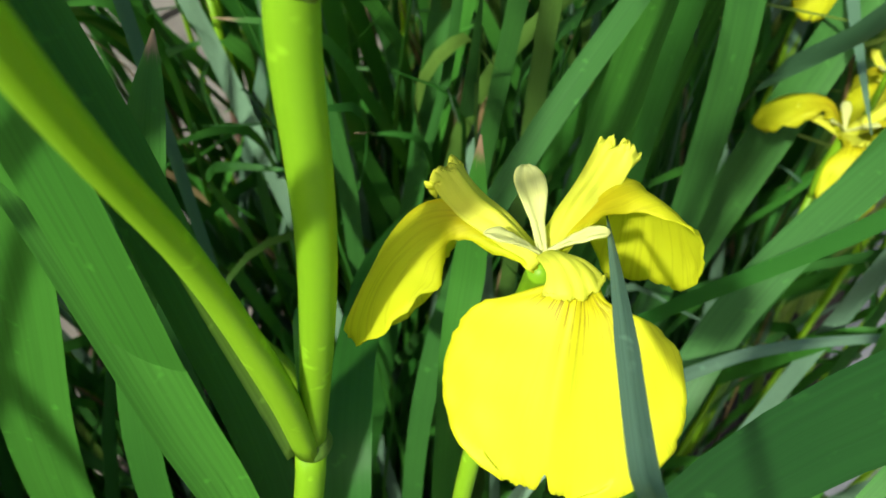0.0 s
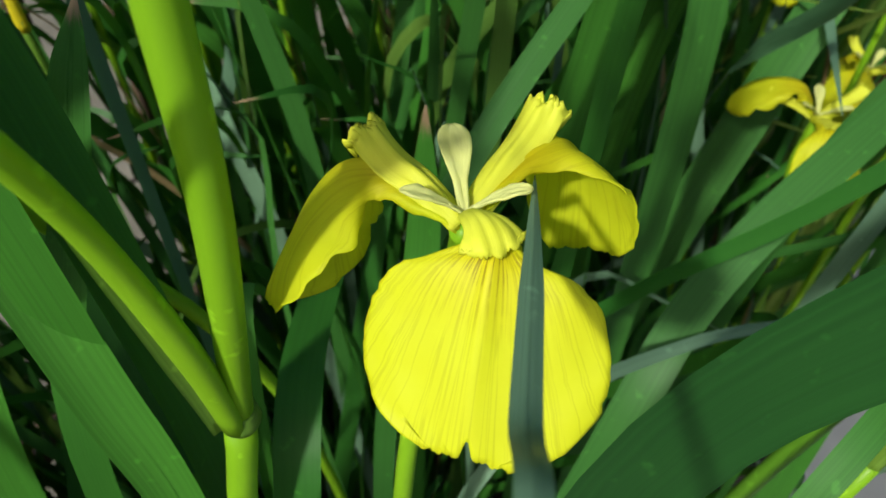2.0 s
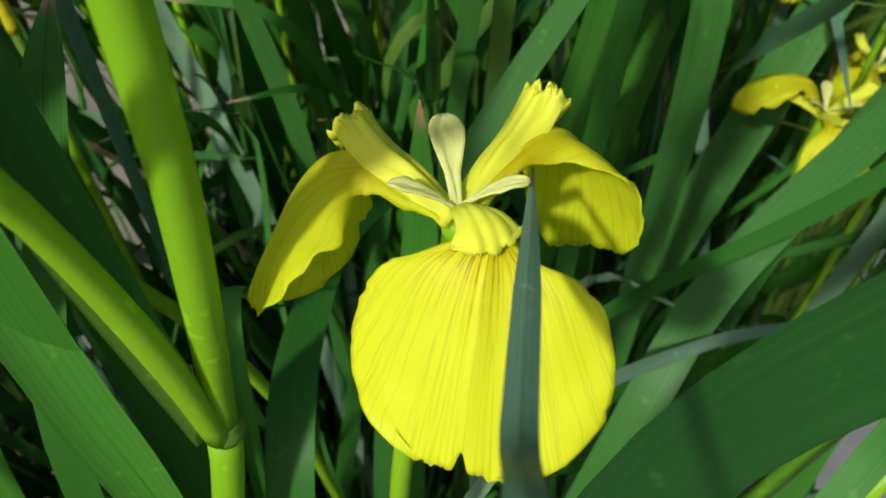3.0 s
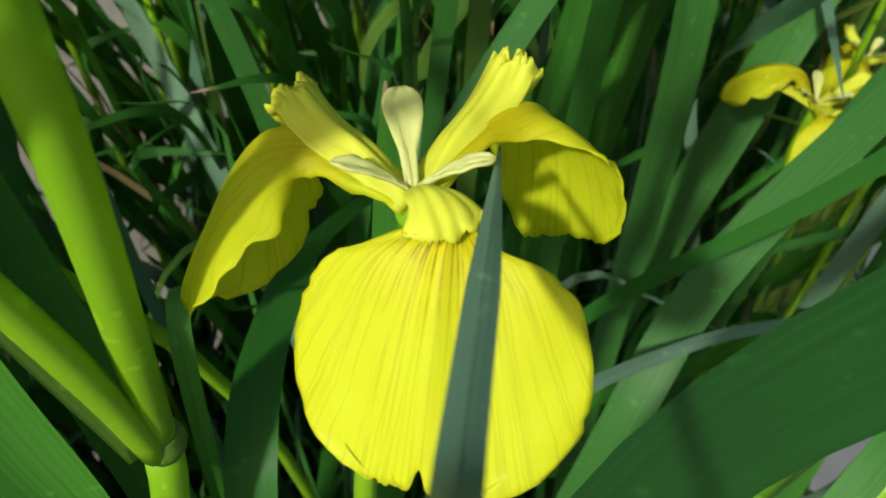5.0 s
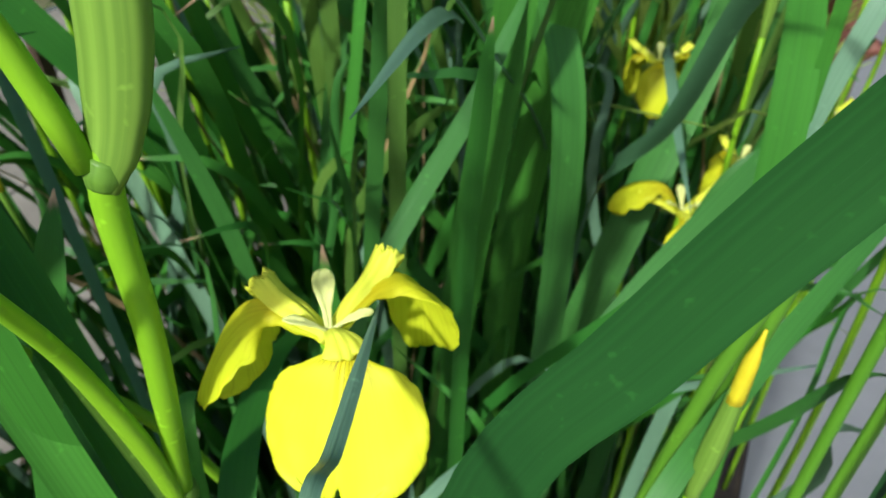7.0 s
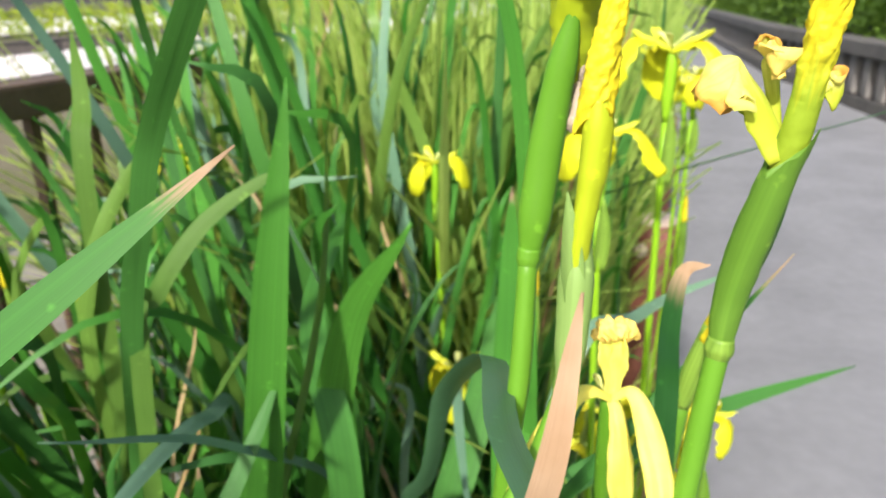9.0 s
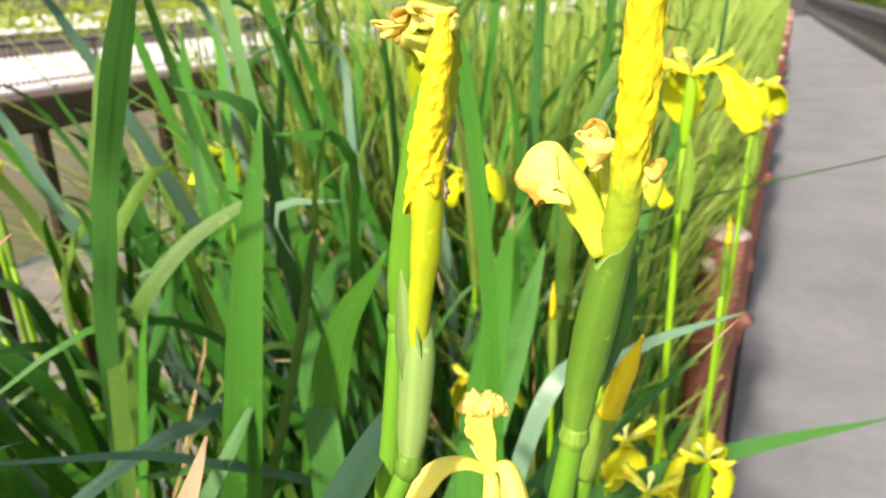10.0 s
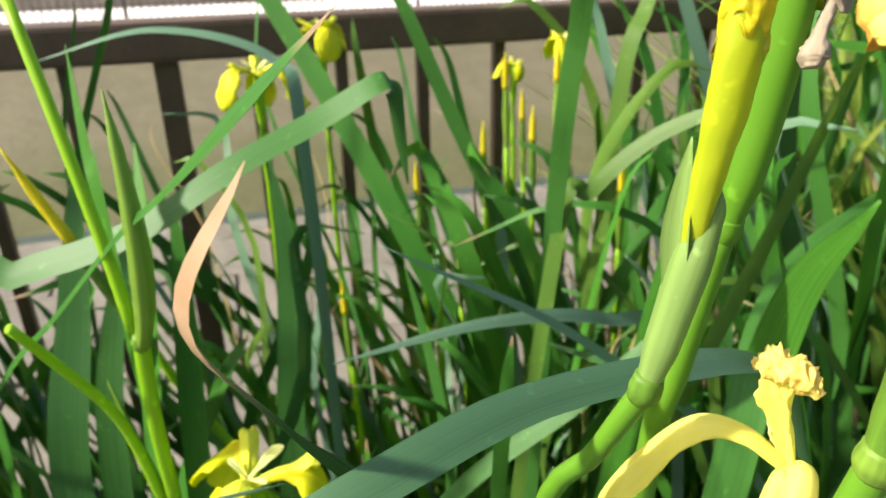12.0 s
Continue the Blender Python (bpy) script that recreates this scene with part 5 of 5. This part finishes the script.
far_flower((0.042, 0.376, 0.724), -66, (0.03, 0.37), 1.18, (0, 0, 18), (0, 4, -40))
far_flower((-0.022, 0.547, 0.767), 285, (-0.03, 0.56), 1.12)
far_flower((0.070, 0.590, 0.660), 255, (0.07, 0.60), 1.15)
far_flower((0.125, 0.560, 0.735), 285, (0.12, 0.57), 1.15)
far_flower((-0.082, 0.671, 0.955), -6, (-0.08, 0.72), 0.95, (0, 10, 0))
far_flower((0.160, 0.500, 1.090), 195, (0.14, 0.56), 1.05, (0, 15, 40))
far_flower((0.118, 0.440, 1.035), -10, (0.11, 0.50), 0.85, (0, 0, -12))
far_flower((-0.464, 0.374, 1.010), -40, (-0.46, 0.40), 0.62, (0, 20, 0))
far_flower((-0.610, 0.376, 0.962), -100, (-0.58, 0.40), 0.55, (0, 0, 30))
far_flower((-0.415, 0.050, 1.005), -60, (-0.42, 0.06), 0.9)
far_flower((-0.500, 0.120, 1.030), 130, (-0.50, 0.14), 0.8)
far_flower((-0.330, 0.560, 0.985), 120, (-0.33, 0.58), 0.9)
far_flower((0.175, 0.345, 0.850), 150, (0.16, 0.36), 0.7)
far_flower((0.205, 0.400, 0.845), 90, (0.19, 0.41), 0.7)
far_flower((0.195, 0.880, 1.030), 160, (0.15, 0.90), 0.95)
far_flower((0.190, 1.050, 1.000), 220, (0.15, 1.06), 0.95)
far_flower((0.130, 1.250, 1.030), 190, (0.12, 1.26), 1.0)
far_flower((-0.060, 1.500, 1.000), 140, (-0.06, 1.5), 1.0)


def far_bud(tip, foot, yellow=0.035):
    tip = Vector(tip)
    ob = thing("iris_bud", (foot[0], foot[1], 0.0), "closed iris bud with a yellow point on a slim stalk", "flower bud", "iris buds")
    d = (tip - Vector((foot[0], foot[1], tip.z - 0.5))).normalized()
    part("petal", tube_bm([tip - d * yellow, tip - d * yellow * 0.5, tip], [0.0034, 0.0030, 0.0006], 8, 10, lobes=3, lobe_depth=0.08, turns=0.8), SPENT, ob)
    part("spathe", tube_bm([tip - d * (yellow + 0.06), tip - d * (yellow + 0.03), tip - d * (yellow - 0.006)], [0.0028, 0.0048, 0.0034], 10, 10, flat=0.7), SPATHE, ob)
    part("stem", tube_bm([tip - d * (yellow + 0.058), (tip - d * 0.3).lerp(Vector((foot[0], foot[1], 0.4)), 0.3), (foot[0], foot[1], -0.01)], [0.0028, 0.0030, 0.0040], 14, 10), STEM, ob)
    return ob


for tip, foot, *length in (((-0.748, 0.384, 0.776), (-0.58, 0.40)), ((0.060, 0.52, 0.905), (0.06, 0.54)), ((0.10, 0.42, 0.84), (0.09, 0.44)), ((-0.141, -0.087, 1.0225), (-0.12, 0.12), 0.060),
                  ((-0.45, 0.42, 0.90), (-0.44, 0.44)), ((0.19, 0.70, 0.93), (0.19, 0.72)), ((0.098, 0.094, 0.868), (0.075, 0.07)), ((-0.36, 0.22, 0.86), (-0.35, 0.24)),
                  ((-0.397, 0.281, 1.012), (-0.40, 0.30)), ((-0.375, 0.325, 1.020), (-0.37, 0.34)), ((-0.405, 0.262, 0.945), (-0.41, 0.28)), ((-0.37, 0.300, 0.965), (-0.36, 0.31)),
                  ((-0.30, 0.36, 0.93), (-0.30, 0.38)), ((-0.44, 0.20, 0.90), (-0.43, 0.22)), ((-0.47, 0.33, 0.96), (-0.46, 0.35)), ((-0.33, 0.10, 0.83), (-0.33, 0.12))):
    far_bud(tip, foot, *length)

# ---- the mass of iris leaves ----
EYE_A, EYE_B = Vector((0.00, -0.06, 0.93)), Vector((0.25, 0.02, 1.13))


def near_way(p, radius):
    d = EYE_B - EYE_A
    q = max(0.0, min(1.0, (p - EYE_A).dot(d) / d.length_squared))
    return (p - (EYE_A + d * q)).length < radius


GAPS = [(Vector(a), Vector(b), r) for a, b, r in (
    ((0.03, -0.08, 0.98), (0.028, 0.372, 0.725), 0.055), ((0.06, -0.10, 1.01), (0.0, 0.556, 0.775), 0.06), ((0.06, -0.10, 1.01), (0.09, 0.58, 0.69), 0.06),
    ((0.18, -0.07, 1.14), (-0.089, 0.70, 0.955), 0.05), ((0.18, -0.07, 1.14), (0.15, 0.56, 1.06), 0.07), ((0.25, 0.02, 1.12), (-0.61, 0.376, 0.95), 0.05),
    ((0.25, 0.02, 1.12), (-0.464, 0.374, 1.00), 0.05), ((0.25, 0.02, 1.12), (-0.415, 0.05, 1.0), 0.06), ((0.25, 0.01, 1.14), (-0.39, 0.29, 1.0), 0.05), ((0.22, -0.04, 1.15), (0.16, 1.24, 0.70), 0.045), ((0.22, -0.04, 1.15), (0.16, 1.24, 0.52), 0.045))]


def in_sight(p):
    """Whether p lies in one of the open lanes between the stalks."""
    for a, b, r in GAPS:
        d = b - a
        q = (p - a).dot(d) / d.length_squared
        if 0 < q < 1 and (p - (a + d * q)).length < r:
            return True
    return False


KINDS, LOW = [], []
lr = random.Random(21)
for k in range(56):
    h = lr.uniform(0.72, 1.20) if k < 44 else lr.uniform(0.34, 0.62)
    lean = lr.uniform(0.02, 0.26) * h
    droop = lr.choice([0.0, 0.0, 0.0, 0.02, 0.05, 0.16]) * h
    ctrl = [(0, 0, -0.01), (lean * 0.10, 0, h * 0.35), (lean * 0.40 + droop * 0.06, lr.uniform(-0.02, 0.02), h * 0.66), (lean * 0.75 + droop * 0.32, lr.uniform(-0.03, 0.03), h * 0.86 - droop * 0.06), (lean * 0.9 + droop * 0.75, lr.uniform(-0.04, 0.04), h * 0.97 - droop * 0.32), (lean + droop * 1.2, lr.uniform(-0.06, 0.06), h - droop * 0.85)]
    w = 0.0070 + 0.0090 * lr.random() ** 1.4
    mat = [LEAF, LEAF_OLIVE, LEAF, LEAF_DARK, LEAF, TURN, LEAF_DARK, PALE][k % 8]
    if k in (19, 40):
        mat, w = STRAW, 0.005
    pts, _ = along(ctrl, 44)
    (KINDS if k < 44 else LOW).append((mesh_of("leaf", leaf_bm(ctrl, w, (0, 1, 0.1), 18, lr.uniform(0.35, 0.6), 0.8, 0.12, lr.uniform(-0.9, 0.9), thick=0.0005, fine=False), mat), pts))

SUNNY = [Vector((0.012, -0.03, 0.905)), Vector((0.045, -0.11, 0.88)), Vector((-0.15, -0.052, 0.80)), Vector((-0.165, -0.056, 0.73)), Vector((-0.1153, -0.034, 0.91)), Vector((-0.05, 0.0, 0.88)), Vector((-0.02, 0.02, 0.90)), Vector((-0.02, -0.02, 0.865)), Vector((-0.05, -0.03, 0.84)), Vector((-0.13, -0.045, 0.85)), Vector((0.028, 0.37, 0.72)), Vector((0.145, 0.12, 1.06)), Vector((-0.06, 0.25, 0.95)), Vector((-0.10, -0.04, 0.88)), Vector((-0.085, -0.038, 0.83)), Vector((-0.12, -0.05, 0.85)), Vector((-0.128, -0.013, 0.835)), Vector((-0.132, 0.004, 0.874)), Vector((-0.15, 0.0, 0.80)), Vector((0.14, 0.115, 1.0)), Vector((0.18, 0.13, 1.05)), Vector((-0.10, 0.03, 1.02)), Vector((-0.05, -0.03, 0.87)), Vector((-0.044, -0.026, 0.905)), Vector((-0.052, -0.043, 0.912)), Vector((-0.043, -0.025, 0.935)), Vector((-0.045, -0.054, 0.938))]


def shades(p):
    """Whether a leaf at p would stand between the sun and the open flower or its neighbours."""
    for s in SUNNY:
        d = p - s
        q = d.dot(TO_SUN)
        if 0.02 < q < 0.9 and (d - TO_SUN * q).length < 0.036:
            return True
    return False


cr = random.Random(33)
for n in range(302):
    x, y = cr.uniform(-0.62, 0.15), -0.30 + 2.9 * cr.random() ** 1.2
    if n > 165:
        x, y = cr.uniform(-0.34, 0.10), cr.uniform(0.05, 0.75)
    if n > 215:
        x, y = cr.uniform(-0.60, -0.25), cr.uniform(-0.35, 0.7)
    # unseen plants behind the camera, added to shade the leaves behind the flower
    if n > 272:
        x, y = cr.uniform(-0.55, 0.0), cr.uniform(-0.85, -0.30)
    low_share = 2 if x < -0.25 and y > -0.4 else 3
    fan = cr.uniform(0, math.pi)
    tall_here = cr.uniform(0.74, 0.92) if x < -0.24 and -0.28 < y < 0.7 else cr.uniform(0.90, 1.10)
    chosen = []
    for k in range(cr.randint(9, 14) if x < -0.25 else cr.randint(7, 12)):
        me, pts = LOW[cr.randrange(len(LOW))] if k % low_share == low_share - 1 else KINDS[cr.randrange(len(KINDS))]
        sgn = 1 if k % 2 else -1
        m = Matrix.Translation((x + 0.010 * k * math.cos(fan) * sgn, y + 0.010 * k * math.sin(fan) * sgn, 0)) @ Matrix.Rotation(fan + (math.pi if sgn < 0 else 0) + cr.uniform(-0.5, 0.5), 4, 'Z') @ Matrix.Rotation(cr.uniform(-0.08, 0.28), 4, 'Y') @ Matrix.Scale(tall_here, 4)
        ok = True
        for p in pts:
            q = m @ p
            if near_way(q, 0.28 if q.y > 0.0 else 0.34) or q.x > 0.19 or in_sight(q) or shades(q) or (q.x < -0.60 and q.z < 1.0):
                ok = False
                break
        if ok:
            chosen.append((me, m))
    if len(chosen) < 2:
        continue
    plant = thing("iris_plant", (x, y, 0.0), "fan of green sword-shaped iris leaves rooted in the bed", "plant", "iris plants")
    for me, m in chosen:
        put("leaf", me, plant, m)

# far irises, too many to count
fr = random.Random(44)
far_bm_verts, far_faces, far_uv = [], [], []
for n in range(10500):
    y = 0.85 + 12.0 * fr.random() ** 1.9
    x = fr.uniform(-0.62, 0.17)
    h = fr.uniform(0.72, 1.26)
    a = fr.uniform(0, 6.28)
    lean = fr.uniform(0.04, 0.75) * fr.random() ** 0.5
    dx, dy = math.cos(a), math.sin(a)
    if x + dx * lean > 0.20:
        lean = max(0.0, (0.20 - x) / dx)
    w = fr.uniform(0.0030, 0.0070)
    if y < 2.0 and x > 0.02:
        if fr.random() < 0.75:
            continue
        h *= 0.5
    b = a + 1.57 + fr.uniform(-0.5, 0.5)
    sx, sy = math.cos(b), math.sin(b)
    s0 = len(far_bm_verts)
    for s, ww in ((0, 0.8), (0.35, 1.0), (0.65, 0.95), (0.85, 0.7), (1.0, 0.06)):
        l = lean * s ** 2.2
        cx, cy, cz = x + dx * l, y + dy * l, h * (s - 0.25 * lean * s ** 4)
        far_bm_verts += [(cx - sx * w * ww, cy - sy * w * ww, cz), (cx + dx * 0.002, cy + dy * 0.002, cz), (cx + sx * w * ww, cy + sy * w * ww, cz)]
    for k in range(4):
        o = s0 + 3 * k
        far_faces += [(o, o + 1, o + 4, o + 3), (o + 1, o + 2, o + 5, o + 4)]
me = bpy.data.meshes.new("iris_leaves_far")
me.from_pydata(far_bm_verts, [], far_faces)
uvl = me.uv_layers.new(name="UVMap")
for l in me.loops:
    q = l.vertex_index % 15
    uvl.data[l.index].uv = ((q % 3) * 0.5, (q // 3) / 4)
# the distant leaves' sunlit paleness comes from this colour
me.materials.append(LEAF_FAR_SUNLIT)
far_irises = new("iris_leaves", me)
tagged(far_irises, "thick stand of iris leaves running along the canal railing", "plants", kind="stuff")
